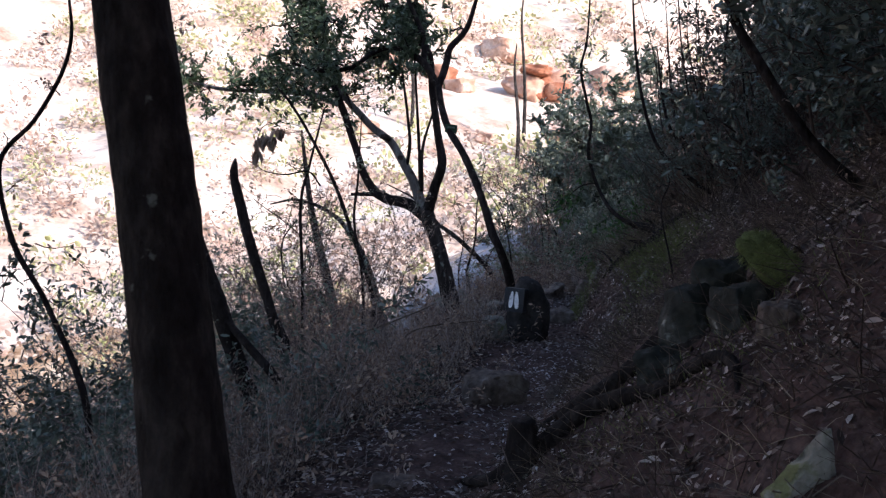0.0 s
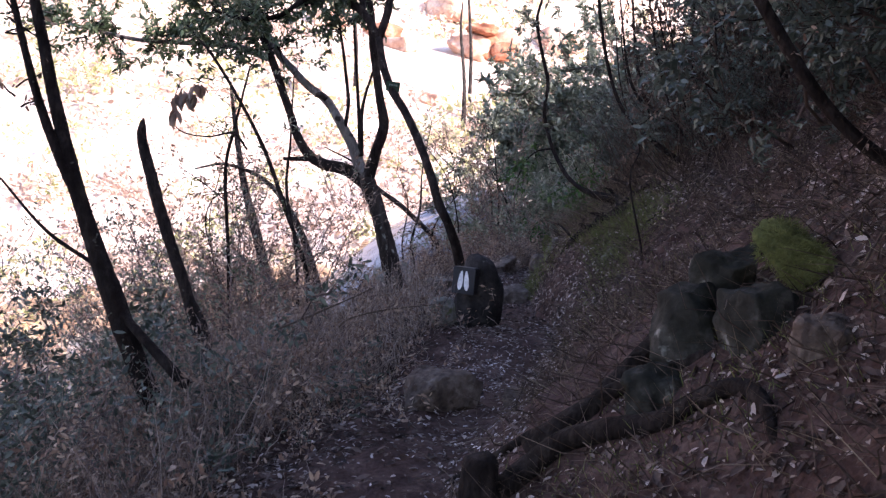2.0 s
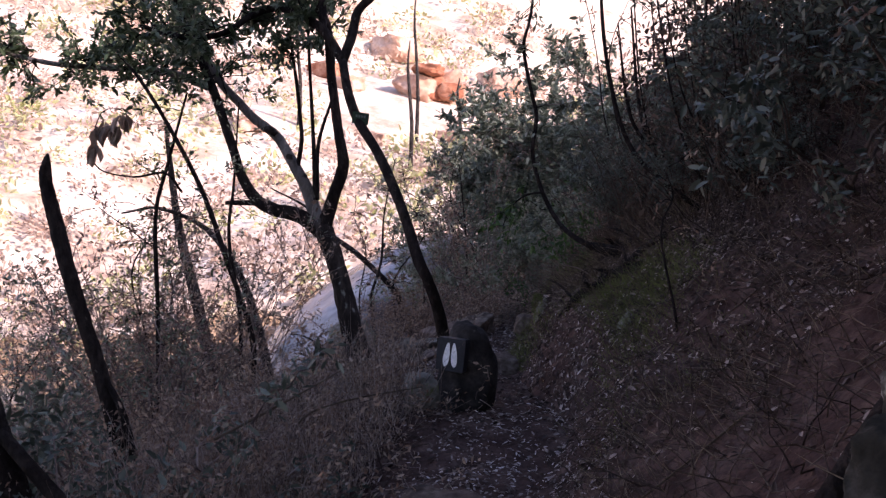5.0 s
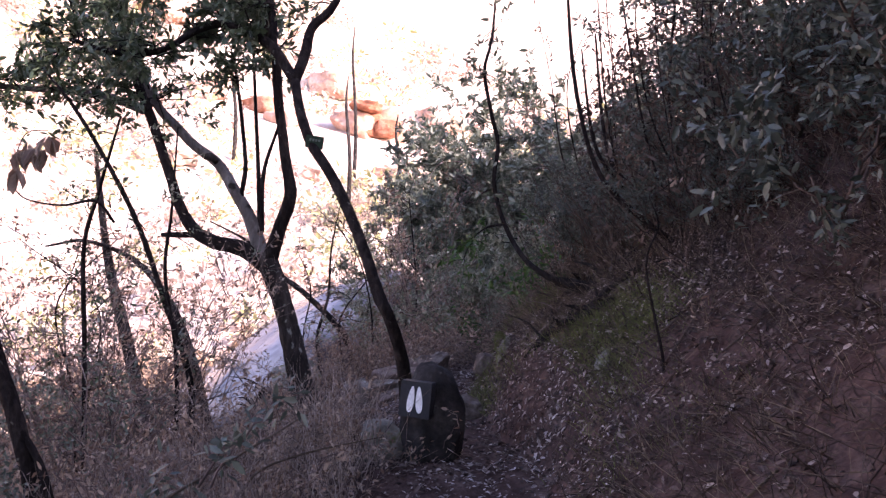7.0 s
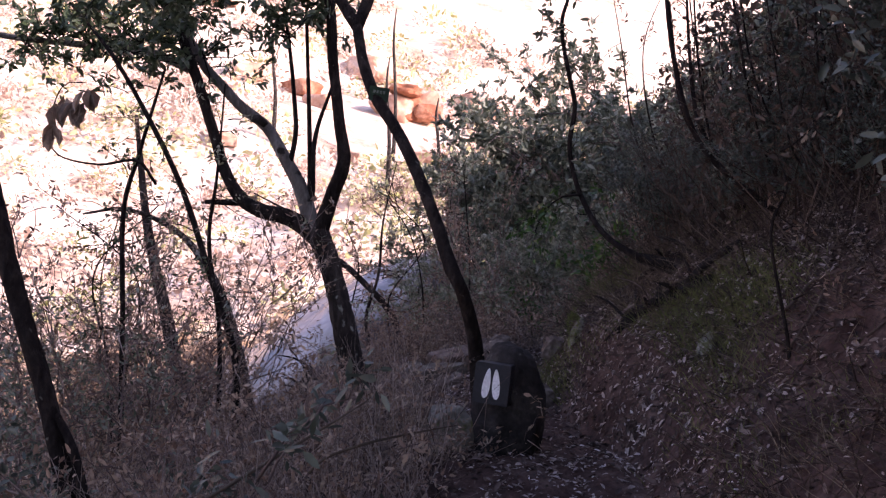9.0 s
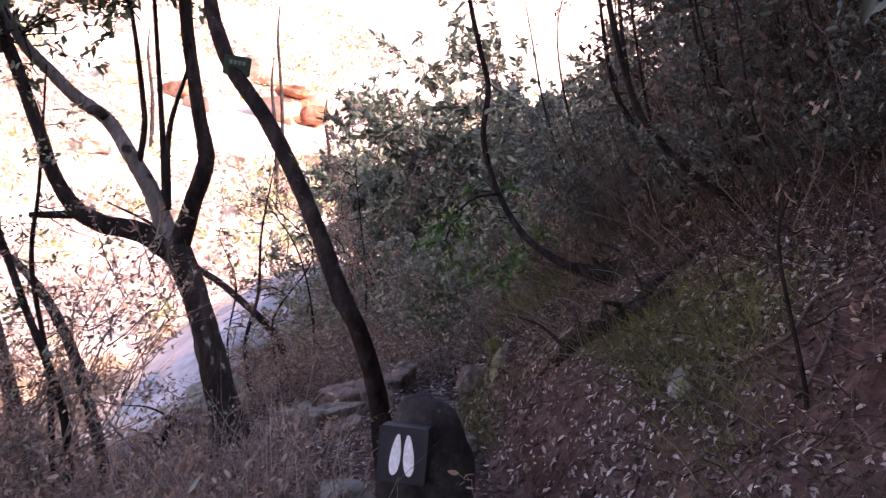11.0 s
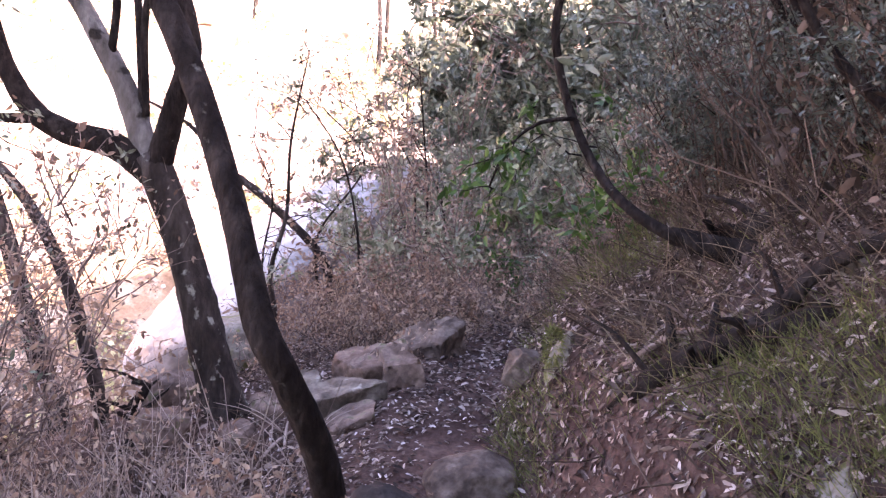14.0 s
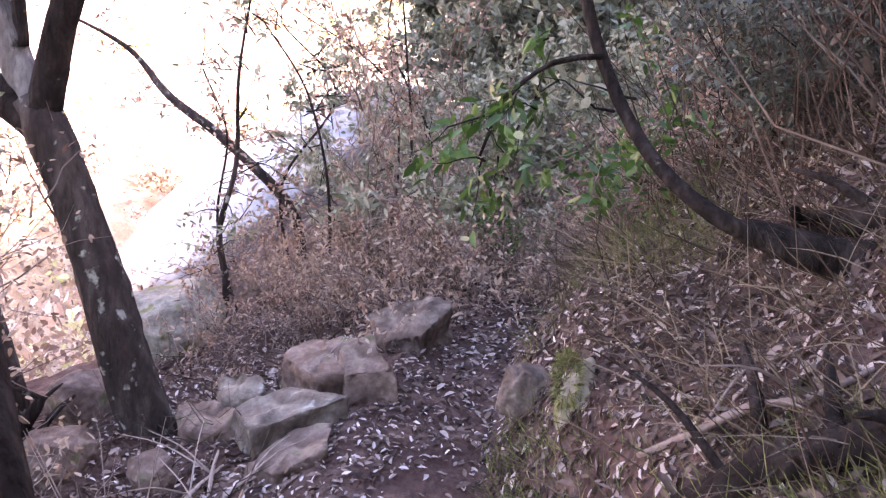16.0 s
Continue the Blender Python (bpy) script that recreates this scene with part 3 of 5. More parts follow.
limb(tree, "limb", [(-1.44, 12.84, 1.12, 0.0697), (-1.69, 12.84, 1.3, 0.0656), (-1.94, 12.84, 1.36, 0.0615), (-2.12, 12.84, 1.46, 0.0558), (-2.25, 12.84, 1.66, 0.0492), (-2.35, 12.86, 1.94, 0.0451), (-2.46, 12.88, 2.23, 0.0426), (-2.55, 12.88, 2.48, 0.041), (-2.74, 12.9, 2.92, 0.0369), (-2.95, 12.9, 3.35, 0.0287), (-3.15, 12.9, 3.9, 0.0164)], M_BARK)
limb(tree, "limb", [(-1.5, 12.86, 1.15, 0.0697), (-1.64, 12.9, 1.55, 0.0574), (-1.82, 12.95, 1.84, 0.0508), (-1.97, 13.0, 2.05, 0.0492), (-2.18, 13.0, 2.21, 0.0451), (-2.35, 13.0, 2.38, 0.041), (-2.55, 13.0, 2.6, 0.0369), (-2.8, 13.05, 3.1, 0.0287), (-2.9, 13.1, 3.7, 0.0164)], M_BARK_LIT, label="crooked grey limb paled as if sunlit")
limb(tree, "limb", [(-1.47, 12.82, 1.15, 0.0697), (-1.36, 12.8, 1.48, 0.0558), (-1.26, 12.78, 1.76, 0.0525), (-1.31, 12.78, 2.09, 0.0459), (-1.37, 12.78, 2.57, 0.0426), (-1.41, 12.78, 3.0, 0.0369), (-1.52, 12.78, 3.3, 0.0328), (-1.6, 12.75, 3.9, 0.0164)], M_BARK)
limb(tree, "branch", [(-2.6, 12.88, 2.5, 0.035), (-2.92, 12.85, 2.63, 0.033), (-3.22, 12.8, 2.66, 0.03), (-3.58, 12.75, 2.68, 0.028), (-4.1, 12.6, 2.72, 0.022), (-4.8, 12.4, 2.9, 0.01)], M_BARK_LIT)
limb(tree, "broken_stub", [(-2.05, 12.84, 1.42, 0.03), (-2.2, 12.82, 1.42, 0.026), (-2.4, 12.8, 1.42, 0.018)], M_BARK)
limb(tree, "branch", [(-1.74, 12.92, 1.74, 0.022), (-1.7, 12.92, 2.0, 0.02), (-1.71, 12.92, 2.2, 0.018), (-1.75, 12.9, 2.6, 0.016), (-1.81, 12.9, 3.0, 0.012)], M_BARK)
limb(tree, "branch", [(-1.56, 12.88, 1.4, 0.022), (-1.57, 12.9, 1.8, 0.02), (-1.6, 12.9, 2.4, 0.017), (-1.63, 12.9, 3.0, 0.012)], M_BARK)
limb(tree, "branch", [(-1.53, 12.86, 1.45, 0.02), (-1.52, 12.86, 1.95, 0.018), (-1.38, 12.8, 2.35, 0.012)], M_BARK)
limb(tree, "knob", [(-1.97, 12.97, 2.06, 0.03), (-2.02, 12.94, 2.11, 0.035), (-2.08, 12.92, 2.1, 0.02)], M_BARKG, 10)
cw, cl = Geo(), Geo()
for x, y, z, n in ((-2.74, 12.9, 2.92, 10), (-2.95, 12.9, 3.35, 14), (-3.15, 12.9, 3.8, 16), (-2.8, 13.05, 3.1, 12), (-2.9, 13.1, 3.6, 14), (-1.41, 12.78, 3.0, 9), (-1.52, 12.78, 3.35, 14), (-1.6, 12.75, 3.8, 16), (-3.3, 12.8, 2.68, 9), (-3.7, 12.7, 2.7, 12), (-4.2, 12.6, 2.75, 14),
                   (-4.7, 12.4, 2.9, 14), (-1.75, 12.9, 2.75, 6), (-1.81, 12.9, 3.0, 9), (-1.63, 12.9, 3.0, 9), (-2.5, 12.8, 2.55, 8), (-2.62, 12.9, 2.7, 9), (-3.0, 12.8, 2.66, 8),
                   (-2.55, 13.0, 2.6, 8), (-2.7, 13.05, 2.9, 10), (-3.4, 12.78, 2.67, 10), (-3.9, 12.65, 2.7, 10), (-4.4, 12.5, 2.8, 10), (-2.85, 13.1, 3.4, 12), (-1.47, 12.78, 3.15, 8)):
    spray(cw, cl, (x, y, z), (RNG.normal(0, 0.6), RNG.normal(-0.3, 0.5), 0.25), 0.6, n, 0.075, 16)
part("twig_tangle", cw, M_BARK, tree)
part("crown", cl, M_LEAF, tree, "dark evergreen leaves with gaps")

# slender leaning tree at the way mark
tree = holder("tree", (0.15, 10.6, float(height(0.15, 10.6))), "slender dark leaning tree with a knotted trunk behind a stone", "tree")
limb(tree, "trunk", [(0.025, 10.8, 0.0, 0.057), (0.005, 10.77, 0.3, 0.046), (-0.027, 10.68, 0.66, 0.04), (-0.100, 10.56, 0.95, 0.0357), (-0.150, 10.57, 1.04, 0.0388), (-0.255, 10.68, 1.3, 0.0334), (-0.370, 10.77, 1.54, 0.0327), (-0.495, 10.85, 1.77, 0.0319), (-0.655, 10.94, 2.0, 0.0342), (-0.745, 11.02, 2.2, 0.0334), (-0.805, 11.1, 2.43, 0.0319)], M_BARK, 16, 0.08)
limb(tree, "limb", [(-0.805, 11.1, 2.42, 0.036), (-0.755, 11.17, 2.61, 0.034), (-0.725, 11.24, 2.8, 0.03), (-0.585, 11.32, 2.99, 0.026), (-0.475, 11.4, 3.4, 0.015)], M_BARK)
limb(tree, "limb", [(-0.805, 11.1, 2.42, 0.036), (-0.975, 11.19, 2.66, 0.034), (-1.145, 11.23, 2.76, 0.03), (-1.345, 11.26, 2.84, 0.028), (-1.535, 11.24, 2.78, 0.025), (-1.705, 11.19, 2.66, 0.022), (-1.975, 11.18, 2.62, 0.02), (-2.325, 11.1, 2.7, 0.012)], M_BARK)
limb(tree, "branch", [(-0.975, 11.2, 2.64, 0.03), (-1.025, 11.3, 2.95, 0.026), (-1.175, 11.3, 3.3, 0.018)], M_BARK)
cw, cl = Geo(), Geo()
for x, y, z, n in ((-1.15, 11.23, 2.78, 8), (-1.35, 11.26, 2.86, 9), (-1.55, 11.24, 2.8, 10), (-1.8, 11.2, 2.66, 9), (-2.05, 11.15, 2.66, 10), (-2.3, 11.1, 2.7, 12), (-1.0, 11.3, 3.0, 10), (-1.15, 11.3, 3.3, 14), (-0.6, 11.3, 2.95, 3), (-1.4, 11.2, 3.2, 10), (-1.9, 11.2, 3.1, 12), (-2.4, 11.2, 3.1, 12)):
    spray(cw, cl, (x, y, z), (-0.2 + RNG.normal(0, 0.5), RNG.normal(0, 0.5), 0.15), 0.45, n, 0.065, 16, droop=-0.2)
part("twig_tangle", cw, M_BARK, tree)
part("crown", cl, M_LEAF, tree, "small dark leaves")

tag = outline_plate("name_tag", [(-0.052, -0.04), (0.052, -0.04), (0.056, -0.035), (0.056, 0.035), (0.052, 0.04), (-0.052, 0.04), (-0.056, 0.035), (-0.056, -0.035)], 0.012, pose(-0.625, 10.905, 2.0, 4, 8, 8), M_TAG, tree, "small dark green plate fixed to the trunk")
for k in range(4):
    outline_plate("letter_bar", [(-0.006, -0.008), (0.006, -0.008), (0.006, 0.008), (-0.006, 0.008)], 0.003, pose(-0.625, 10.905, 2.0, 4, 8, 8) @ pose(-0.027 + 0.018 * k, -0.003, 0.012), M_TAGW, tag, "faint grey letter")

# great dark trunk close to the path
tz = float(height(0.7, 4.75))
tree = holder("tree", (0.7, 4.75, tz), "thick straight black-barked tree trunk close to the path", "tree")
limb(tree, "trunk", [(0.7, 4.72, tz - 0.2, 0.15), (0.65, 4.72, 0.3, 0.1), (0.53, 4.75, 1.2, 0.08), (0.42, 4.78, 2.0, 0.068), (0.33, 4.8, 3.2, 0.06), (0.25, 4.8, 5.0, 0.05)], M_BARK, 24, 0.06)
# limbs and crown above the view, added to darken the path's start
cw, cl = Geo(), Geo()
for i in range(5):
    a = i * 1.26 + 0.4
    tip = (0.3 + 2.2 * math.cos(a), 4.8 + 2.2 * math.sin(a), 4.3 + 0.25 * i)
    limb(tree, "limb", [(0.33, 4.8, 3.3 + 0.2 * i, 0.04), (0.3 + 1.0 * math.cos(a), 4.8 + 1.0 * math.sin(a), 3.9 + 0.2 * i, 0.03), (*tip, 0.012)], M_BARK, 8)
    for k in np.linspace(0.35, 1.0, 7):
        spray(cw, cl, (0.3 + 2.2 * k * math.cos(a), 4.8 + 2.2 * k * math.sin(a), 3.5 + 0.2 * i + 0.8 * k), (RNG.normal(0, 0.8), RNG.normal(0, 0.8), 0.2), 0.8, 12, 0.1, 16)
part("twig_tangle", cw, M_BARK, tree)
part("crown", cl, M_LEAF, tree, "dark evergreen leaves overhead, added out of view for shade")


def shade_tree(x, y, lean, tall, reach, label, leaf=0.11):
    """A tree added for shade on the bank, its unseen crown over the path."""
    z0 = float(height(x, y))
    t_ = holder("tree", (x, y, z0), label, "tree", "trees over the path")
    top = (x + lean * 1.6, y, z0 + tall)
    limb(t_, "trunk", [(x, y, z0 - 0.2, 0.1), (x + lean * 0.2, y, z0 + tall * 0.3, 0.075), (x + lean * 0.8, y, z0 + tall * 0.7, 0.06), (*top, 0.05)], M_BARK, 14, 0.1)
    w_, l_ = Geo(), Geo()
    for i in range(6):
        a = i * 1.05 + x
        mid = (top[0] + reach * 0.5 * math.cos(a), y + reach * 0.5 * math.sin(a), top[2] + 0.35)
        tip = (top[0] + reach * math.cos(a), y + reach * math.sin(a), top[2] + 0.6)
        limb(t_, "limb", [(*top, 0.04), (*mid, 0.028), (*tip, 0.01)], M_BARK, 8)
        for k in np.linspace(0.3, 1.05, 7):
            spray(w_, l_, (top[0] + reach * k * math.cos(a), y + reach * k * math.sin(a), top[2] + 0.2 + 0.4 * k), (RNG.normal(0, 0.9), RNG.normal(0, 0.9), 0.15), 0.85, 12 if leaf < 0.15 else 7, leaf, 15)
    part("twig_tangle", w_, M_BARK, t_)
    part("crown", l_, M_LEAF, t_, "dark evergreen leaves overhead, added out of view for shade")


# added to block sky from the right and above, crowns out of view
shade_tree(2.5, 6.6, -0.9, 3.2, 2.2, "dark bank tree with an unseen crown, added to shade the footpath")
shade_tree(4.4, 9.8, -0.6, 4.6, 2.6, "tall dark bank tree with a broad unseen crown, added for shade")
shade_tree(4.6, 6.4, -0.6, 4.6, 2.6, "tall dark bank tree with a broad unseen crown, added for shade")
shade_tree(3.2, 3.6, -1.0, 3.2, 2.2, "dark bank tree with an unseen crown, added to shade the footpath")
# added behind and beside the start, out of view, to darken it
shade_tree(1.9, 0.9, -0.6, 3.4, 2.6, "unseen dark tree with a low crown, added for shade where the path begins", 0.17)
shade_tree(-0.7, 1.2, 0.2, 3.2, 2.4, "unseen dark tree with a low crown, added for shade where the path begins", 0.17)
shade_tree(-1.7, 4.3, 0.5, 5.0, 2.4, "unseen dark tree on the slope, added to shade the footpath", 0.17)
shade_tree(0.6, -2.0, 0.3, 3.0, 3.0, "unseen dark tree with a low crown, added for shade where the path begins", 0.17)

# crooked twin-stemmed tree on the slope
tree = holder("tree", (-0.98, 8.14, float(height(-0.98, 8.14))), "crooked dark tree with twin thin stems on the slope", "tree")
limb(tree, "trunk", [(-0.9, 8.14, -0.6, 0.07), (-1.05, 8.14, -0.21, 0.06), (-1.24, 8.14, 0.23, 0.056), (-1.385, 8.14, 0.62, 0.062), (-1.51, 8.14, 0.96, 0.045), (-1.63, 8.14, 1.38, 0.038), (-1.71, 8.14, 1.72, 0.034), (-1.78, 8.14, 2.12, 0.03), (-1.9, 8.1, 2.8, 0.02)], M_BARK, 14)
limb(tree, "stem", [(-1.55, 8.14, 1.1, 0.03), (-1.66, 8.1, 1.4, 0.026), (-1.78, 8.1, 1.72, 0.022), (-1.88, 8.1, 2.13, 0.018), (-2.0, 8.1, 2.7, 0.01)], M_BARK)
limb(tree, "branch", [(-1.38, 8.14, 0.6, 0.025), (-1.2, 8.1, 0.45, 0.025), (-0.95, 8.1, 0.2, 0.03)], M_BARK)
limb(tree, "branch", [(-1.45, 8.14, 0.8, 0.012), (-1.75, 8.1, 1.0, 0.01), (-2.0, 8.05, 1.3, 0.006)], M_BARK, 6)
cw, cl = Geo(), Geo()
for x, y, z, n in ((-1.9, 8.1, 1.75, 3), (-1.95, 8.1, 2.1, 5), (-1.8, 8.1, 2.4, 7), (-1.95, 8.1, 2.8, 9)):
    spray(cw, cl, (x, y, z), (RNG.normal(0, 0.6), RNG.normal(0, 0.4), 0.2), 0.45, n, 0.05, 5)
part("twig_tangle", cw, M_BARK, tree)
part("crown", cl, M_LEAFR, tree, "few withered reddish leaves")

# broken snag
tree = holder("dead_snag", (-1.8, 9.88, float(height(-1.8, 9.88))), "thin dead tree with a snapped-off top", "dead tree")
limb(tree, "trunk", [(-1.7, 9.88, -0.75, 0.055), (-1.83, 9.88, -0.05, 0.05), (-1.94, 9.88, 0.39, 0.046), (-2.09, 9.88, 0.83, 0.042), (-2.2, 9.88, 1.22, 0.042), (-2.28, 9.88, 1.52, 0.04), (-2.27, 9.87, 1.64, 0.03), (-2.25, 9.86, 1.7, 0.008)], M_BARK, 12, 0.12)
limb(tree, "branch", [(-1.95, 9.88, 0.42, 0.016), (-1.8, 9.85, 0.2, 0.02), (-1.72, 9.85, -0.1, 0.025)], M_BARK)


def sapling(rows, label, leaf_mat, leaf_n, leaf_size=0.045, bark=M_BARK, twig_len=0.4):
    g0 = float(height(rows[0][0], rows[0][1]))
    t_ = holder("sapling", (rows[0][0], rows[0][1], g0), label, "sapling", "saplings on the slope")
    rows = [(rows[0][0], rows[0][1], min(g0 - 0.1, rows[0][2]), rows[0][3] * 1.1)] + list(rows)
    limb(t_, "stem", rows, bark, 7, 0.05)
    w_, l_ = Geo(), Geo()
    line = curve_points(rows, 0.12)
    top = len(line)
    for i in range(top // 3, top, 2):
        spray(w_, l_, line[i, :3], (RNG.normal(0, 1), RNG.normal(0, 1), 0.5), twig_len, leaf_n, leaf_size, 7, thick=0.004)
    part("twig_tangle", w_, bark, t_)
    part("foliage", l_, leaf_mat, t_)


sapling([(-1.75, 11.8, 0.3, 0.024), (-1.96, 11.8, 0.93, 0.022), (-2.16, 11.8, 1.48, 0.02), (-2.4, 11.8, 1.94, 0.018), (-2.69, 11.8, 2.4, 0.014), (-3.0, 11.8, 2.75, 0.008)], "thin leaning sapling with sparse dark leaves", M_LEAF, 2)
sapling([(-2.57, 11.8, 0.5, 0.018), (-2.58, 11.8, 1.3, 0.017), (-2.47, 11.8, 1.73, 0.015), (-2.3, 11.8, 2.3, 0.008)], "thin upright sapling hung with dull leaves", M_LEAF, 3)
sapling([(-2.1, 12.4, 0.4, 0.018), (-2.2, 12.4, 1.1, 0.016), (-2.15, 12.4, 1.6, 0.012), (-2.1, 12.4, 2.3, 0.006)], "thin upright sapling hung with dull leaves", M_LEAFG, 3)
sapling([(-2.35, 13.8, -0.4, 0.05), (-2.6, 13.8, 0.5, 0.045), (-3.0, 13.8, 1.1, 0.03), (-3.5, 13.7, 1.35, 0.02), (-3.9, 13.6, 1.3, 0.01)], "grey bent sapling with an arching bare stem", M_LEAFR, 2, bark=M_BARKG)
sapling([(-3.39, 15, -0.96, 0.09), (-3.52, 15, -0.59, 0.085), (-3.73, 15, 0.28, 0.07), (-3.95, 15, 1.2, 0.05), (-4.1, 15, 2.4, 0.02)], "grey tree trunk down the slope", M_LEAFR, 3, bark=M_BARKG)
sapling([(-1.41, 14.3, -0.4, 0.026), (-1.33, 14.3, 0.05, 0.022), (-1.36, 14.3, 0.4, 0.018), (-1.25, 14.3, 0.8, 0.014), (-1.22, 14.3, 1.3, 0.009), (-1.1, 14.3, 1.9, 0.004)], "grey sapling in front of the wet slab", M_LEAFG, 3, bark=M_BARKG, twig_len=0.45)
sapling([(-1.3, 15.6, 0.2, 0.04), (-1.76, 15.5, 0.74, 0.035), (-2.16, 15.5, 1.03, 0.028), (-2.45, 15.5, 1.35, 0.018), (-2.9, 15.4, 1.6, 0.008)], "bare branch leaning over the wet slab", M_LEAFR, 2, bark=M_BARKG)
for x, y, hgt, lm in ((-0.75, 16.2, 1.9, M_LEAFR), (-1.25, 15.4, 1.8, M_LEAFR), (-0.5, 15.6, 1.9, M_LEAFR), (-1.6, 15.2, 1.7, M_LEAFR), (-0.9, 15.0, 1.7, M_LEAFG), (-0.4, 16.4, 2.0, M_LEAFG), (-2.2, 19.5, 3.4, M_LEAFR), (-3.4, 13.2, 2.4, M_LEAFR), (-3.0, 12.5, 2.2, M_LEAFR), (-3.9, 14.2, 2.6, M_LEAFY), (-4.6, 13.0, 2.4, M_LEAFR)):
    z0 = float(height(x, y))
    sapling([(x, y, z0, 0.012), (x + RNG.normal(0, 0.1), y, z0 + hgt * 0.4, 0.01), (x + RNG.normal(0, 0.2), y, z0 + hgt * 0.75, 0.007), (x + RNG.normal(0, 0.3), y, z0 + hgt, 0.005)], "thin sapling with sparse sunlit leaves against the far slope", lm, 4, 0.055, twig_len=0.55)

# curved stems on the bank
tree = holder("tree", (0.99, 12.0, float(height(0.99, 12.0))), "thin dark stem that bows out of the bank and climbs", "tree")
limb(tree, "trunk", [(1.25, 11.95, 1.0, 0.032), (1.02, 11.95, 1.08, 0.027), (0.86, 11.95, 1.15, 0.022), (0.73, 12.05, 1.25, 0.02), (0.62, 12.15, 1.41, 0.019), (0.53, 12.2, 1.62, 0.018), (0.48, 12.2, 1.86, 0.0173), (0.51, 12.2, 2.13, 0.0158), (0.46, 12.2, 2.36, 0.015), (0.4, 12.2, 2.7, 0.0135), (0.46, 12.2, 3.0, 0.0112), (0.5, 12.2, 3.7, 0.006)], M_BARK, 10)
limb(tree, "root", [(0.95, 12.0, 1.1, 0.0375), (1.3, 11.95, 1.06, 0.0525), (1.8, 11.9, 1.2, 0.045), (2.2, 11.9, 1.5, 0.0375)], M_BARK, 12, 0.12, "dark bent root along the bank")
cw, cl = Geo(), Geo()
for x, y, z, n in ((0.6, 12.1, 1.43, 2), (0.5, 12.2, 1.75, 2), (0.5, 12.2, 2.2, 3), (0.42, 12.2, 2.6, 5), (0.46, 12.2, 3.0, 8)):
    spray(cw, cl, (x, y, z), (RNG.normal(0, 0.6), RNG.normal(0, 0.4), 0.2), 0.3, n, 0.06, 6, thick=0.004)
part("twig_tangle", cw, M_BARK, tree)
part("foliage", cl, M_LEAFG, tree)
limb(tree, "branch", [(0.57, 12.17, 1.52, 0.01), (0.44, 12.12, 1.5, 0.008), (0.32, 12.08, 1.4, 0.006), (0.26, 12.05, 1.25, 0.004)], M_BARK, 6)
cw, cl = Geo(), Geo()
for x, y, z, n in ((0.44, 12.12, 1.5, 3), (0.36, 12.08, 1.43, 4), (0.3, 12.06, 1.34, 5), (0.27, 12.05, 1.24, 4)):
    spray(cw, cl, (x, y, z), (-0.4 + RNG.normal(0, 0.5), RNG.normal(0, 0.4), -0.5), 0.2, n, 0.055, 7, thick=0.003)
part("twig_tangle", cw, M_BARK, tree)
part("foliage", cl, M_LEAFV, tree, "fresh vivid green leaves")
tree = holder("tree", (1.5, 11.4, float(height(1.5, 11.4))), "thin dark stem curving up out of the thicket", "tree")
limb(tree, "trunk", [(1.75, 11.4, 1.35, 0.0217), (1.4, 11.4, 1.62, 0.0186), (1.2, 11.4, 1.85, 0.0167), (1.08, 11.4, 2.2, 0.0149), (1.0, 11.4, 2.7, 0.0124), (0.95, 11.4, 3.5, 0.0062)], M_BARK, 8)
tree = holder("tree", (1.9, 12.2, float(height(1.9, 12.2))), "thin dark stem curving up out of the thicket", "tree")
limb(tree, "trunk", [(2.0, 12.2, 1.7, 0.0186), (1.85, 12.2, 2.0, 0.0161), (1.8, 12.2, 2.5, 0.0136), (1.82, 12.2, 3.0, 0.0112), (1.9, 12.2, 4.0, 0.0062)], M_BARK, 8)


def shrub(name, at, radius, tall, stems, label, leaf_mat, leaf_size, per, wood=M_BRUSH, spread_=0.8, group="shrubs", sprays=3, thick=0.007):
    """A bush of many stems from one foot, with leafy twigs along them."""
    at = np.asarray(at, float)
    b_ = holder(name, at, label, "shrub", group)
    w_, l_ = Geo(), Geo()
    for _ in range(stems):
        one = Geo()
        d = unit(np.array([RNG.normal(0, spread_), RNG.normal(0, spread_), 1.0]))
        L = tall * RNG.uniform(0.55, 1.1)
        k = np.linspace(0, 1, 7)[:, None]
        bow = np.array([d[0], d[1], -0.3]) * L * 0.25
        wob = np.cumsum(RNG.normal(0, 0.03, (7, 3)), 0) * L
        line = at + np.array([RNG.normal(0, radius * 0.3), RNG.normal(0, radius * 0.3), -0.1]) + d * L * k + bow * k ** 2 + wob - wob[0]
        tube(one, np.hstack([line, thick * (1.15 - k)]), 5)
        part("stem", one, wood, b_)
        for i in range(2, 7):
            spray(w_, l_, line[i], d + RNG.normal(0, 0.6, 3), 0.3 * tall, sprays, leaf_size, per, thick=thick * 0.45)
    part("twig_tangle", w_, wood, b_)
    if per > 0:
        part("foliage", l_, leaf_mat, b_)
    return b_


# prototypes of shrubs, then copies over the slopes
P_DARK = shrub("shrub", on_ground(-2.0, 8.9), 0.4, 1.0, 9, "dense dark evergreen shrub on the slope", M_LEAFD, 0.036, 13)
P_DRY = shrub("dry_shrub", on_ground(-0.75, 9.6), 0.35, 0.6, 12, "leafless brown twiggy shrub beside the path", M_LEAFR, 0.03, 3, M_BRUSH, group="dry shrubs", thick=0.004)
P_DRY2 = shrub("dry_shrub", on_ground(-1.3, 10.6), 0.45, 0.8, 14, "tangled brown dry shrub with a few dead leaves", M_LEAFR, 0.035, 3, M_BRUSH, group="dry shrubs", thick=0.005)
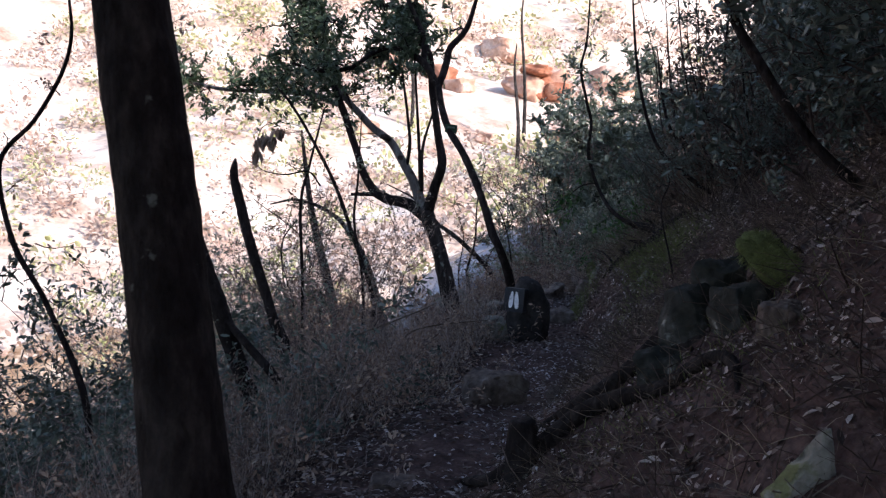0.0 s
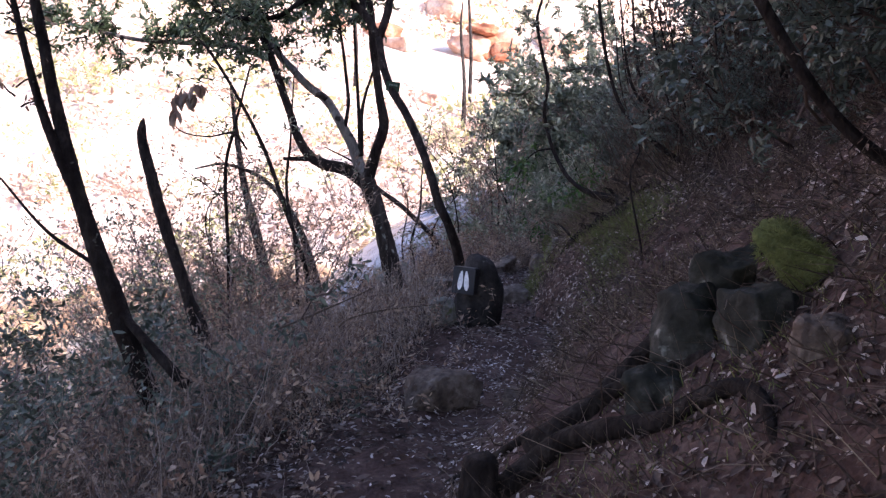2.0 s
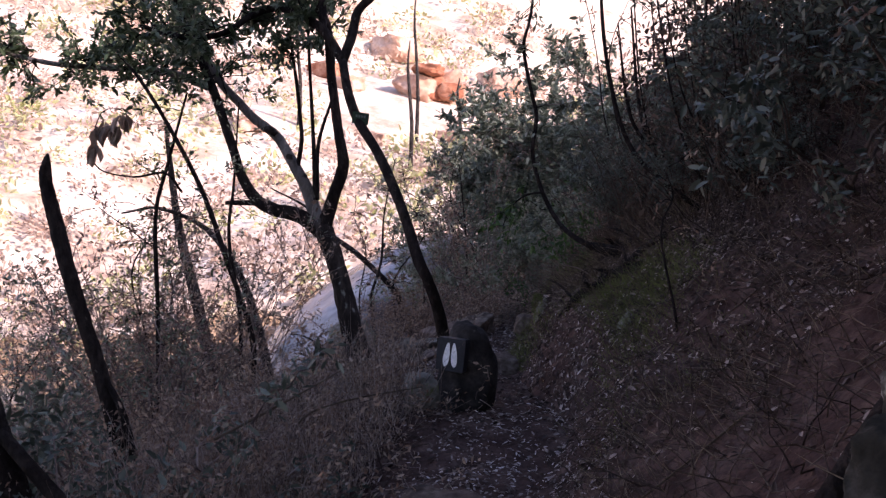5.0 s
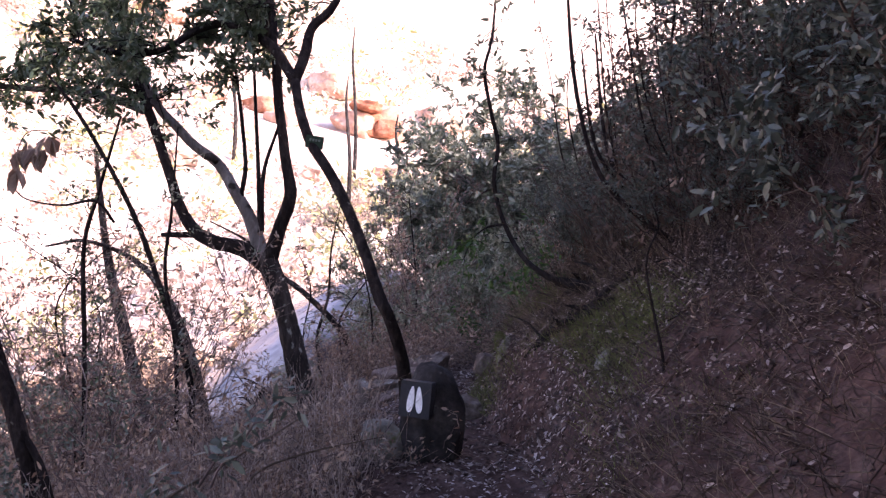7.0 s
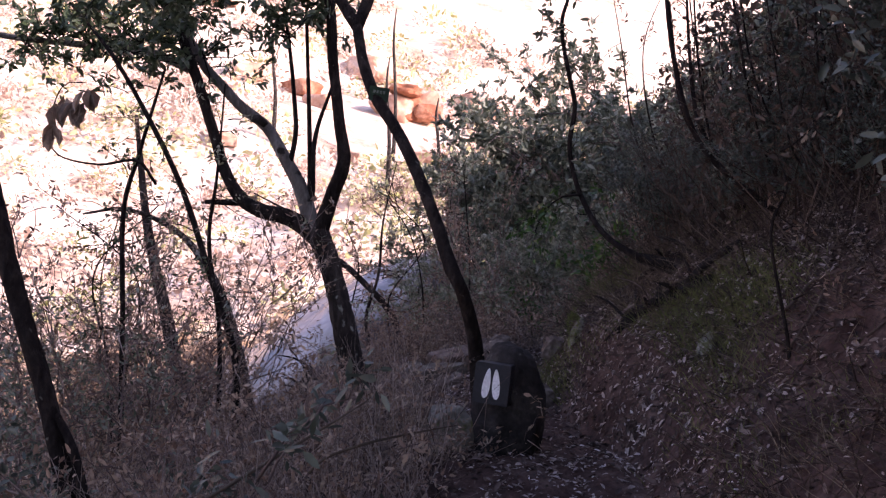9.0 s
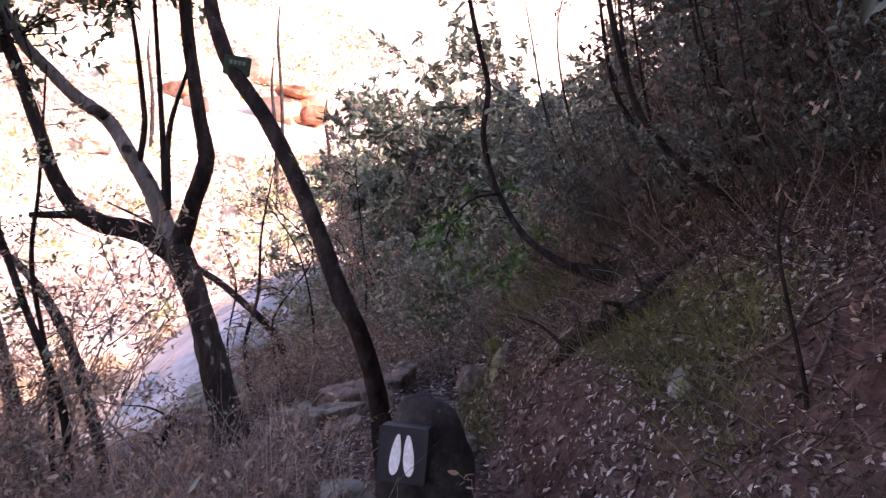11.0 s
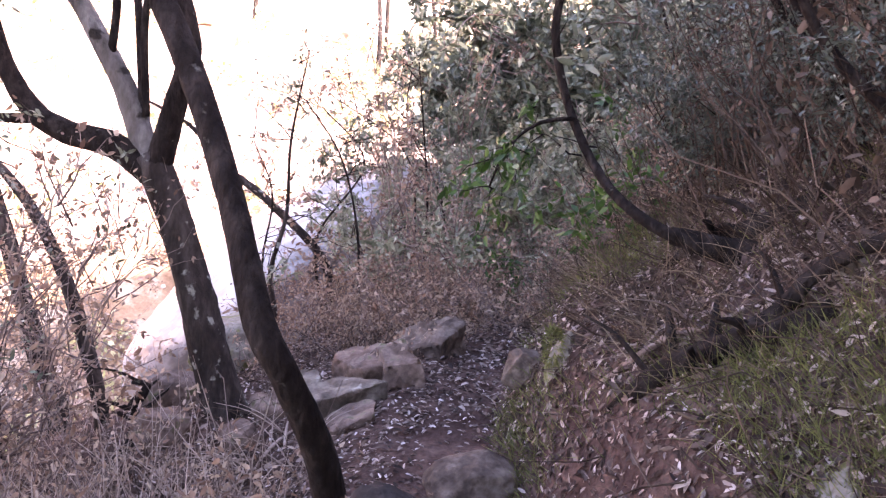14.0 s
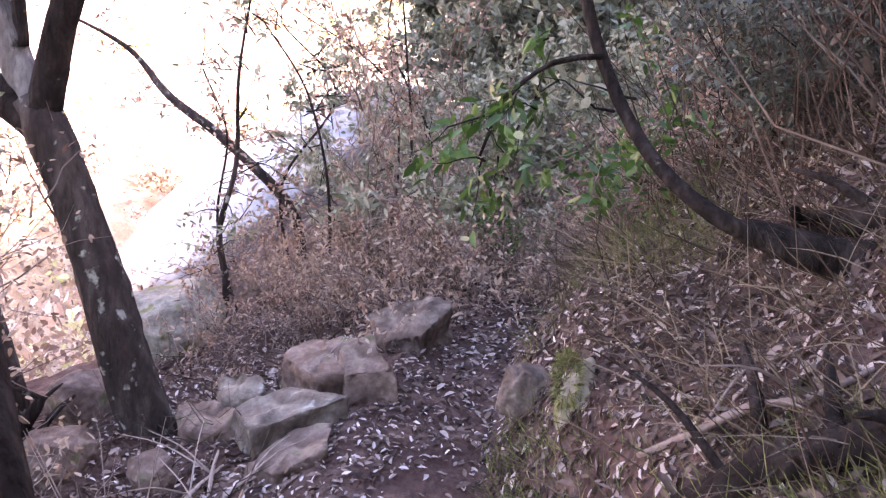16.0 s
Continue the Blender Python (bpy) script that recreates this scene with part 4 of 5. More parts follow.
P_BUSH = shrub("bush", on_ground(0.4, 19.0), 1.0, 2.2, 12, "tall grey-green evergreen bush on the hillside", M_LEAFM, 0.09, 18, group="bushes", sprays=4, thick=0.015)
P_BIG = shrub("bush", on_ground(1.75, 20.4), 1.2, 3.5, 14, "broad dull-green evergreen bush on the spur", M_LEAFM, 0.12, 28, group="bushes", sprays=5, thick=0.02, spread_=0.42)
P_BUSH2 = shrub("bush", on_ground(1.9, 16.0), 0.8, 1.5, 10, "leafy grey-green bush on the bank", M_LEAFG, 0.075, 14, group="bushes", sprays=4, thick=0.012)
P_BUSH3 = shrub("bush", on_ground(2.9, 8.9), 0.6, 1.5, 9, "dull brown-green bush on the steep bank", M_LEAFD, 0.055, 12, M_STALK_SHADED, group="bank bushes", sprays=4, thick=0.01)
P_VEIL = shrub("tall_shrub", on_ground(-2.9, 12.3), 0.4, 2.2, 7, "tall airy shrub of bare grey twigs and withered leaves", M_LEAFR, 0.045, 5, M_BRUSH, 0.22, "airy shrubs", 3, 0.009)
P_VEIL2 = shrub("tall_shrub", on_ground(-3.3, 11.4), 0.4, 2.0, 6, "tall airy shrub with small grey-green leaves", M_LEAFM, 0.045, 6, M_BRUSH, 0.22, "airy shrubs", 3, 0.008)
P_VIVID = shrub("bush", on_ground(0.8, 13.3), 0.15, 0.9, 4, "shrub with fresh vivid green leaves on the bank", M_LEAFV, 0.06, 6, group="green shrubs", thick=0.005, sprays=2, spread_=0.4)


def strew(proto, spots, low=0.8, high=1.25):
    for x, y in spots:
        s = RNG.uniform(low, high)
        o = copy_thing(proto, pose(x, y, float(height(x, y)), 0, 0, RNG.uniform(0, 360)))
        o.scale = (s, s, s * RNG.uniform(0.85, 1.15))


strew(P_DARK, [(-2.6, 8.0), (-1.7, 7.2), (-2.3, 7.0), (-3.0, 9.0), (-3.3, 7.6), (-2.0, 6.2), (-1.5, 5.6), (-1.7, 8.2), (-2.4, 8.6), (-2.9, 6.4), (-3.2, 8.3), (-2.1, 7.7), (-1.5, 6.4)], 0.9, 1.6)
strew(P_DARK, [(-2.3, 8.0), (-3.4, 9.3), (-2.9, 7.3), (-2.1, 7.5)], 1.3, 1.6)
strew(P_VEIL, [(-2.9, 12.6), (-3.3, 13.4), (-2.25, 12.2), (-3.9, 12.9), (-2.7, 11.8), (-2.3, 12.9), (-3.5, 13.0), (-2.6, 13.6), (-4.0, 12.2), (-3.2, 14.2), (-4.6, 13.4), (-0.35, 15.2)], 0.75, 1.05)
strew(P_VEIL2, [(-3.2, 12.2), (-2.6, 11.3), (-4.5, 12.4), (-2.2, 11.3), (-2.9, 10.9), (-3.7, 11.9), (-4.3, 11.2), (-3.9, 13.6), (-0.1, 15.6)], 0.7, 1.0)
strew(P_DRY, [(-0.35, 10.5), (-0.55, 10.9), (-0.75, 10.3), (-0.6, 9.2), (-0.35, 9.9), (-0.6, 8.6), (-0.9, 8.9), (-0.45, 8.1), (-0.7, 7.6), (-1.1, 9.9), (-0.65, 7.1), (-0.6, 6.3), (-0.4, 13.9), (-0.1, 14.2), (-0.6, 14.4), (0.15, 14.4), (-0.3, 14.8), (0.05, 15.0), (-0.85, 14.9), (-0.7, 13.9), (0.45, 14.0), (0.5, 14.7)])
strew(P_DRY2, [(-2.6, 10.3), (-1.9, 10.1), (-2.3, 11.5), (-2.9, 11.6), (-3.3, 10.6), (-1.75, 12.0), (-0.9, 6.5), (-1.0, 7.2), (-1.1, 8.4), (-1.0, 14.6), (-1.4, 15.8), (-1.0, 13.6), (-1.5, 11.4), (-1.7, 10.6), (-1.3, 8.9), (-2.0, 11.2), (-1.0, 7.9), (-2.2, 12.4), (-0.5, 15.4), (0.0, 15.7), (0.5, 15.4), (-1.0, 15.6), (0.8, 14.2), (1.0, 13.6), (1.3, 13.0), (1.6, 13.8), (1.1, 14.8), (1.9, 12.7), (2.3, 13.4), (2.1, 11.9), (2.6, 12.4)])
strew(P_BUSH, [(1.3, 18.5), (2.2, 19.6), (3.0, 17.6), (4.0, 19.5), (1.6, 22.5), (5.0, 17.5), (3.4, 22.5), (5.5, 21.0), (5.8, 9.5), (5.6, 7.5), (7.0, 19.0), (7.2, 9.0), (4.4, 5.4)])
strew(P_BUSH3, [(3.6, 12.6), (3.3, 14.6), (4.8, 10.8), (4.3, 12.2), (4.4, 13.6)], 1.1, 1.5)
strew(P_BUSH2, [(0.5, 16.6), (-0.1, 17.4), (1.2, 16.8), (1.0, 15.6), (2.6, 15.0), (3.2, 13.9), (2.9, 15.8)])
strew(P_BUSH2, [(-0.45, 16.6), (-0.2, 18.4), (0.0, 16.4)], 0.7, 0.95)
strew(P_BUSH3, [(3.4, 12.0), (3.7, 10.6), (3.2, 9.6), (3.9, 8.2), (2.9, 10.8), (3.9, 11.6), (3.0, 7.6), (3.2, 6.0), (3.4, 4.8), (2.6, 11.6), (2.5, 10.2), (3.2, 13.0)])
strew(P_BUSH3, [(1.55, 12.5), (1.95, 11.2), (1.75, 12.0), (1.45, 13.0), (2.3, 10.9), (1.35, 12.75)], 0.35, 0.6)
strew(P_BUSH3, [(1.9, 12.3), (2.2, 12.9), (1.75, 13.6), (2.6, 13.4), (2.1, 11.6), (1.5, 14.3)], 0.5, 0.75)
strew(P_BIG, [(1.7, 19.6), (2.6, 20.5), (2.0, 22.0), (3.2, 18.6), (1.5, 20.9), (2.4, 19.0)], 0.88, 1.02)
strew(P_BIG, [(0.05, 20.1), (0.5, 20.6)], 0.45, 0.55)
strew(P_BIG, [(0.95, 20.0), (1.3, 20.6)], 0.62, 0.72)
strew(P_VIVID, [(0.35, 14.6), (-0.05, 15.9), (0.55, 15.8)], 0.6, 1.0)

# arching stems of the thicket
for i in range(26):
    y0 = float(RNG.uniform(11.3, 15.0))
    x0 = float(trail(y0)) + float(RNG.uniform(1.2, 3.2))
    z0, L, r0 = float(height(x0, y0)), float(RNG.uniform(0.9, 2.2)), float(RNG.uniform(0.005, 0.013))
    side = float(RNG.uniform(-0.55, 0.05)) * L
    sapling([(x0, y0, z0, r0), (x0 + side * 0.5, y0 + RNG.normal(0, 0.05), z0 + L * 0.22, r0 * 0.9), (x0 + side * 0.85, y0 + RNG.normal(0, 0.08), z0 + L * 0.55, r0 * 0.75), (x0 + side, y0 + RNG.normal(0, 0.12), z0 + L, r0 * 0.5), (x0 + side * 0.9 + RNG.normal(0, 0.15), y0, z0 + L * 1.4, r0 * 0.2)],
            "thin brown arching stem in the dry thicket", M_DEAD_SHADED if i % 3 else M_LEAFD, 1, 0.04, M_BARK, 0.3)
for rows in ([(2.7, 8.0, 1.2, 0.04), (2.44, 8.0, 1.35, 0.034), (2.26, 8.0, 1.46, 0.03), (2.05, 8.0, 1.69, 0.028), (1.82, 8.0, 2.07, 0.026), (1.68, 8.0, 2.37, 0.022), (1.6, 8.0, 3.0, 0.012)],
             [(1.84, 12.3, 1.45, 0.0217), (1.68, 12.3, 1.71, 0.0198), (1.42, 12.3, 1.95, 0.0174), (1.32, 12.3, 2.28, 0.0149), (1.25, 12.3, 3.0, 0.0074)],
             [(1.7, 12.35, 1.6, 0.02), (1.51, 12.35, 1.82, 0.018), (1.33, 12.35, 2.01, 0.016), (1.23, 12.35, 2.28, 0.014), (1.15, 12.35, 2.9, 0.006)],
             [(2.07, 12.8, 1.6, 0.0155), (2.0, 12.8, 1.94, 0.0136), (1.98, 12.8, 2.36, 0.0124), (2.0, 12.8, 3.2, 0.0062)],
             [(1.38, 10.0, 0.8, 0.008), (1.29, 10.0, 1.27, 0.006), (1.35, 10.0, 1.47, 0.005), (1.3, 10.0, 1.62, 0.002)],
             [(-1.66, 7.2, 0.2, 0.02), (-1.9, 7.2, 0.75, 0.016), (-2.12, 7.2, 1.1, 0.015), (-2.2, 7.2, 1.54, 0.014), (-1.96, 7.2, 1.77, 0.013), (-1.77, 7.2, 2.02, 0.012), (-1.7, 7.2, 2.23, 0.01), (-1.72, 7.2, 2.5, 0.006)]):
    sapling(rows, "thin dark crooked stem leaning over the slope", M_LEAFR, 1, 0.035, M_BARK, 0.3)
pods = holder("hanging_branch", (-2.39, 11.6, 1.65), "thin bare branch hung with big shrivelled dead leaves", "branch")
limb(pods, "branch", [(-2.3, 11.7, 1.5, 0.01), (-2.39, 11.6, 1.65, 0.01), (-2.66, 11.6, 1.62, 0.008), (-2.95, 11.6, 1.68, 0.006), (-3.02, 11.6, 1.85, 0.005), (-2.87, 11.5, 2.12, 0.004), (-2.7, 11.5, 2.15, 0.003)], M_BARK, 6)
for px, pz in ((-2.91, 2.02), (-2.86, 2.05), (-2.76, 2.02), (-2.95, 1.85), (-2.68, 2.12), (-2.72, 2.0)):
    g = Geo()
    leaves(g, np.array([[px, 11.5, pz]] * 3) + RNG.normal(0, 0.015, (3, 3)), np.array([[0, 0, -1.0]] * 3) + RNG.normal(0, 0.2, (3, 3)), 0.17, 0.5, 0.8)
    part("dead_leaf", g, M_LEAFR, pods)

# ---- leaf litter, grass, brambles ----


def scatter(n, x0, x1, y0, y1, keep=None):
    x, y = RNG.uniform(x0, x1, n), RNG.uniform(y0, y1, n)
    if keep is not None:
        ok = keep(x, y)
        x, y = x[ok], y[ok]
    return x, y, height(x, y)


def lie(x, y):
    """The ground's upward normal."""
    e = 0.04
    return unit(np.stack([height(x - e, y) - height(x + e, y), height(x, y - e) - height(x, y + e), np.full(len(x), 2 * e)], 1))


g = Geo()
x, y, z = scatter(120000, -2.2, 3.4, 3.2, 15.0, lambda x, y: waves(x, y, 1.8, 31) + 0.5 * waves(x, y, 7, 32) + RNG.normal(0, 0.5, len(x)) > -0.25 + 0.5 * (np.abs(x - trail(y)) < 0.2))
n_ = lie(x, y)
flat = RNG.normal(0, 1, (len(x), 3))
flat = unit(flat - n_ * (flat * n_).sum(1)[:, None]) + n_ * RNG.normal(0.08, 0.22, (len(x), 1))
leaves(g, np.stack([x, y, z + 0.008], 1), flat, RNG.uniform(0.014, 0.045, len(x)) * RNG.choice([0.7, 1, 1, 1.4], len(x)), 0.4, 0.5, n_ + RNG.normal(0, 0.35, (len(x), 3)))
x, y, z = scatter(45000, 0.15, 1.9, 10.4, 14.2, lambda x, y: (x - trail(y) > 0.12) & (waves(x, y, 3.0, 33) + RNG.normal(0, 0.6, len(x)) > -0.3))
n_ = lie(x, y)
flat = RNG.normal(0, 1, (len(x), 3))
flat = unit(flat - n_ * (flat * n_).sum(1)[:, None]) + n_ * RNG.normal(0.1, 0.3, (len(x), 1))
leaves(g, np.stack([x, y, z + 0.008], 1), flat, RNG.uniform(0.015, 0.05, len(x)), 0.3, 0.4, n_ + RNG.normal(0, 0.45, (len(x), 3)))
tagged(new("leaf_litter", g.mesh("leaf_litter", M_LITTER)), "curled grey-brown dead leaves strewn over the ground", "leaf litter", kind="stuff")

g = Geo()
x, y, z = scatter(46000, -2.0, 2.2, 4.0, 14.0, lambda x, y: (np.abs(x - trail(y) + 0.15 + 0.3 * (y > 11)) < 0.75 + 0.3 * (y > 11)) & (waves(x, y, 4.2, 35) + RNG.normal(0, 0.5, len(x)) > 0.15))
n_ = lie(x, y)
flat = RNG.normal(0, 1, (len(x), 3))
flat = unit(flat - n_ * (flat * n_).sum(1)[:, None]) + n_ * RNG.normal(0.08, 0.25, (len(x), 1))
leaves(g, np.stack([x, y, z + 0.01], 1), flat, RNG.uniform(0.012, 0.038, len(x)), 0.36, 0.5, n_ + RNG.normal(0, 0.4, (len(x), 3)))
tagged(new("leaf_litter", g.mesh("leaf_litter", M_PALE)), "pale bleached leaves trodden into the footpath", "leaf litter", kind="stuff")

g = Geo()
x, y, z = scatter(16000, -1.5, 3.6, 4.0, 15.0, lambda x, y: (x - trail(y) > 0.35) | (x - trail(y) < -0.6))
twigs(g, np.stack([x, y, z], 1), RNG.normal(0, 1, (len(x), 3)) * (1, 1, 0.45) + (-0.1, 0, 0.25), RNG.uniform(0.06, 0.4, len(x)), RNG.uniform(0.0012, 0.004, len(x)))
tagged(new("fallen_twigs", g.mesh("fallen_twigs", M_STALK_SHADED)), "thin dry twigs lying all over the bank", "twig_tangle", kind="stuff")

g = Geo()
x, y, z = scatter(52000, -0.8, 4.2, 5.0, 16.5, lambda x, y: (x - trail(y) > 0.5 - 0.2 * (y > 13) - 3 * (y > 14.2)) & (waves(x, y, 2.2, 41) + RNG.normal(0, 0.4, len(x)) > -0.25 - 0.12 * (y - 9)))
blades(g, np.stack([x, y, z - 0.01], 1), np.stack([RNG.normal(-0.5, 0.6, len(x)), RNG.normal(-0.1, 0.6, len(x)), RNG.uniform(0.2, 1.0, len(x))], 1), RNG.uniform(0.06, 0.24, len(x)) * (1 + 0.6 * (y > 11) + 0.8 * (y > 14)), RNG.uniform(0.0015, 0.005, len(x)))
tagged(new("dry_grass", g.mesh("dry_grass", M_STRAW)), "matted straw-coloured dry grass on the bank", "grass", kind="stuff")

g = Geo()
x, y, z = scatter(4200, 0.9, 5.0, 10.5, 16.5, lambda x, y: x - trail(y) > 1.1 - 0.15 * (y - 11))
twigs(g, np.stack([x, y, z - 0.03], 1), np.stack([RNG.normal(-0.25, 0.55, len(x)), RNG.normal(0, 0.5, len(x)), np.ones(len(x))], 1), RNG.uniform(0.25, 1.3, len(x)), RNG.uniform(0.002, 0.005, len(x)))
tagged(new("brambles", g.mesh("brambles", M_STALK_SHADED)), "dense stand of bare brown stalks and creepers, darkened for shade", "brambles", kind="stuff")

g = Geo()
x, y, z = scatter(7500, -3.2, 0.2, 5.5, 11.6, lambda x, y: (x - trail(y) < -0.7))
twigs(g, np.stack([x, y, z - 0.03], 1), np.stack([RNG.normal(0, 0.35, len(x)), RNG.normal(0, 0.35, len(x)), np.ones(len(x))], 1), RNG.uniform(0.15, 0.7, len(x)), RNG.uniform(0.0015, 0.004, len(x)))
tagged(new("undergrowth", g.mesh("undergrowth", M_TWIG)), "thin bare stalks on the slope below the path", "undergrowth", kind="stuff")

g = Geo()
x, y, z = scatter(26000, 0.5, 2.6, 4.5, 13.5, lambda x, y: (x - trail(y) > 0.42) & (waves(x, y, 2.6, 51) + RNG.normal(0, 0.15, len(x)) > 0.45))
blades(g, np.stack([x, y, z - 0.005], 1), np.stack([RNG.normal(-0.3, 0.6, len(x)), RNG.normal(0, 0.6, len(x)), np.ones(len(x))], 1), RNG.uniform(0.02, 0.07, len(x)), 0.004)
x, y, z = scatter(38000, 0.25, 1.7, 10.0, 13.4, lambda x, y: (x - trail(y) > 0.16) & (waves(x, y, 4.4, 52) + RNG.normal(0, 0.3, len(x)) > 0.55))
blades(g, np.stack([x, y, z - 0.005], 1), np.stack([RNG.normal(-0.5, 0.6, len(x)), RNG.normal(0, 0.6, len(x)), np.ones(len(x))], 1), RNG.uniform(0.03, 0.13, len(x)), 0.003)
tagged(new("moss", g.mesh("moss", M_MOSS)), "yellow-green moss and short grass in patches", "moss", kind="stuff")

g = Geo()
x, y, z = scatter(26000, 1.2, 6.0, 11.0, 18.0, lambda x, y: x - trail(y) > 0.9)
leaves(g, np.stack([x, y, z + RNG.uniform(0.1, 1.7, len(x))], 1), RNG.normal(0, 1, (len(x), 3)) + (0, 0, -0.5), RNG.uniform(0.03, 0.08, len(x)), 0.4)
tagged(new("creeper_leaves", g.mesh("creeper_leaves", M_DEAD_SHADED)), "withered brown leaves hanging in the thicket, darkened for shade", "leaves", kind="stuff")

# ---- roots and fallen wood ----


def log(name, rows, label, category, material=M_BARK, sides=12):
    g_ = Geo()
    tube(g_, curve_points(rows, 0.04), sides, 0.12)
    return tagged(new(name, g_.mesh(name, material)), label, category)


def ground_log(name, rows, label, category, material=M_BARK, sides=12):
    """Wood that follows the ground: rows of x, y, lift, radius."""
    return log(name, [(x, y, float(height(x, y)) + lift, r) for x, y, lift, r in rows], label, category, material, sides)


ground_log("tree_root", [(0.5, 7.15, 0.0, 0.02), (0.7, 6.98, 0.02, 0.035), (0.95, 6.9, 0.03, 0.045), (1.1, 6.93, 0.04, 0.042), (1.27, 6.85, 0.035, 0.04), (1.42, 6.74, 0.02, 0.034), (1.54, 6.66, 0.03, 0.03), (1.63, 6.56, 0.02, 0.026), (1.67, 6.42, 0.01, 0.022), (1.68, 6.3, -0.02, 0.014)], "thick dark root snaking across the bank", "root")
ground_log("tree_root", [(0.98, 7.1, 0.0, 0.05), (1.12, 7.1, 0.03, 0.05), (1.3, 7.12, 0.02, 0.036), (1.48, 7.0, -0.01, 0.03), (1.7, 6.95, -0.03, 0.03)], "dark root arching out of the bank", "root")
ground_log("tree_root", [(1.16, 7.2, 0.0, 0.03), (1.26, 7.2, 0.04, 0.034), (1.4, 7.28, 0.06, 0.034), (1.52, 7.36, 0.1, 0.036), (1.64, 7.46, 0.12, 0.034), (1.78, 7.5, 0.1, 0.03), (1.9, 7.4, 0.06, 0.03)], "dark root running down the bank", "root")
ground_log("tree_root", [(0.55, 7.6, -0.01, 0.014), (0.75, 7.45, 0.015, 0.018), (0.95, 7.3, 0.02, 0.02), (1.1, 7.1, 0.03, 0.03)], "thin root lying across the leaf litter", "root")
ground_log("tree_stump", [(0.83, 6.84, -0.1, 0.085), (0.83, 6.85, 0.05, 0.07), (0.83, 6.86, 0.16, 0.062), (0.84, 6.87, 0.22, 0.055), (0.84, 6.87, 0.235, 0.03)], "small rotten stump beside the path", "stump", M_BARK, 14)


def fallen(rows, label, material, side):
    """A fallen branch with a few side twigs."""
    pts = [(x, y, float(height(x, y)) + lift, r) for x, y, lift, r in rows]
    f_ = holder("fallen_branch", pts[0][:3], label, "branch")
    limb(f_, "stem", pts, material, 10, 0.14)
    for i in range(side):
        x, y, z, r = pts[1 + i % (len(pts) - 2)]
        a, L = RNG.uniform(0, 6.28), RNG.uniform(0.15, 0.35)
        limb(f_, "side_twig", [(x, y, z, r * 0.5), (x + L * 0.5 * math.cos(a), y + L * 0.5 * math.sin(a), z + L * 0.3, r * 0.35), (x + L * math.cos(a), y + L * math.sin(a), z + L * 0.4, r * 0.12)], material, 6)


fallen([(0.72, 11.45, 0.0, 0.01), (0.83, 11.36, 0.03, 0.022), (0.94, 11.31, 0.04, 0.028), (1.06, 11.28, 0.06, 0.03), (1.19, 11.3, 0.07, 0.027), (1.29, 11.33, 0.09, 0.025), (1.45, 11.25, 0.06, 0.02)], "dark rotten fallen branch on the bank", M_BARK, 4)
fallen([(0.78, 11.36, 0.0, 0.03), (0.89, 11.34, 0.02, 0.042), (1.0, 11.3, 0.03, 0.046), (1.12, 11.26, 0.03, 0.046), (1.3, 11.2, 0.0, 0.04)], "dark grey branch half sunk in litter", M_BARK, 3)
fallen([(0.7, 11.66, 0.0, 0.007), (0.81, 11.54, 0.025, 0.01), (0.9, 11.51, 0.04, 0.011), (0.99, 11.46, 0.03, 0.01), (1.15, 11.5, 0.0, 0.005)], "pale bare branch lying on dead leaves", M_BRUSH, 3)
fallen([(1.0, 12.4, 0.0, 0.03), (1.16, 12.25, 0.03, 0.04), (1.31, 12.07, 0.03, 0.04), (1.6, 11.9, 0.0, 0.035)], "dark rotten log under the thicket", M_BARK, 3)
fallen([(-1.55, 12.55, 0.0, 0.02), (-1.47, 12.6, 0.12, 0.035), (-1.52, 12.62, 0.2, 0.03), (-1.42, 12.6, 0.28, 0.02), (-1.5, 12.6, 0.34, 0.01)], "gnarled dark broken wood on the slope", M_BARK, 5)
for k in range(10):
    x0, y0, a = float(RNG.uniform(-1.1, -0.35)), float(RNG.uniform(11.3, 12.5)), float(RNG.uniform(0, 3.1))
    fallen([(x0, y0, 0.0, 0.006), (x0 + 0.12 * math.cos(a), y0 + 0.12 * math.sin(a), 0.03, 0.007), (x0 + 0.3 * math.cos(a), y0 + 0.3 * math.sin(a), 0.02, 0.004)], "pale dry twig among dead leaves below the path", M_TWIG, 2)
log("tree_root", [(1.3, 10.45, 0.8, 0.006), (1.45, 10.3, 0.93, 0.007), (1.6, 10.4, 1.06, 0.007), (1.75, 10.25, 1.14, 0.004)], "thin brown root on the bank", "root", M_STALK_SHADED, 8)
log("tree_root", [(1.4, 10.05, 0.78, 0.006), (1.55, 10.2, 0.95, 0.007), (1.7, 10.45, 1.12, 0.005)], "thin brown root on the bank", "root", M_STALK_SHADED, 8)
log("stick", [(-0.67, 8.6, 0.42, 0.006), (-0.58, 9.0, 0.45, 0.006), (-0.46, 9.4, 0.5, 0.005), (-0.38, 9.6, 0.54, 0.003)], "long pale dry stick caught in the brush", "stick", M_STRAW, 5)
log("stick", [(-0.55, 9.35, 0.3, 0.006), (-0.5, 9.4, 0.35, 0.006), (-0.33, 9.6, 0.38, 0.005), (-0.04, 10.0, 0.37, 0.003)], "long pale dry stick caught in the brush", "stick", M_STRAW, 5)
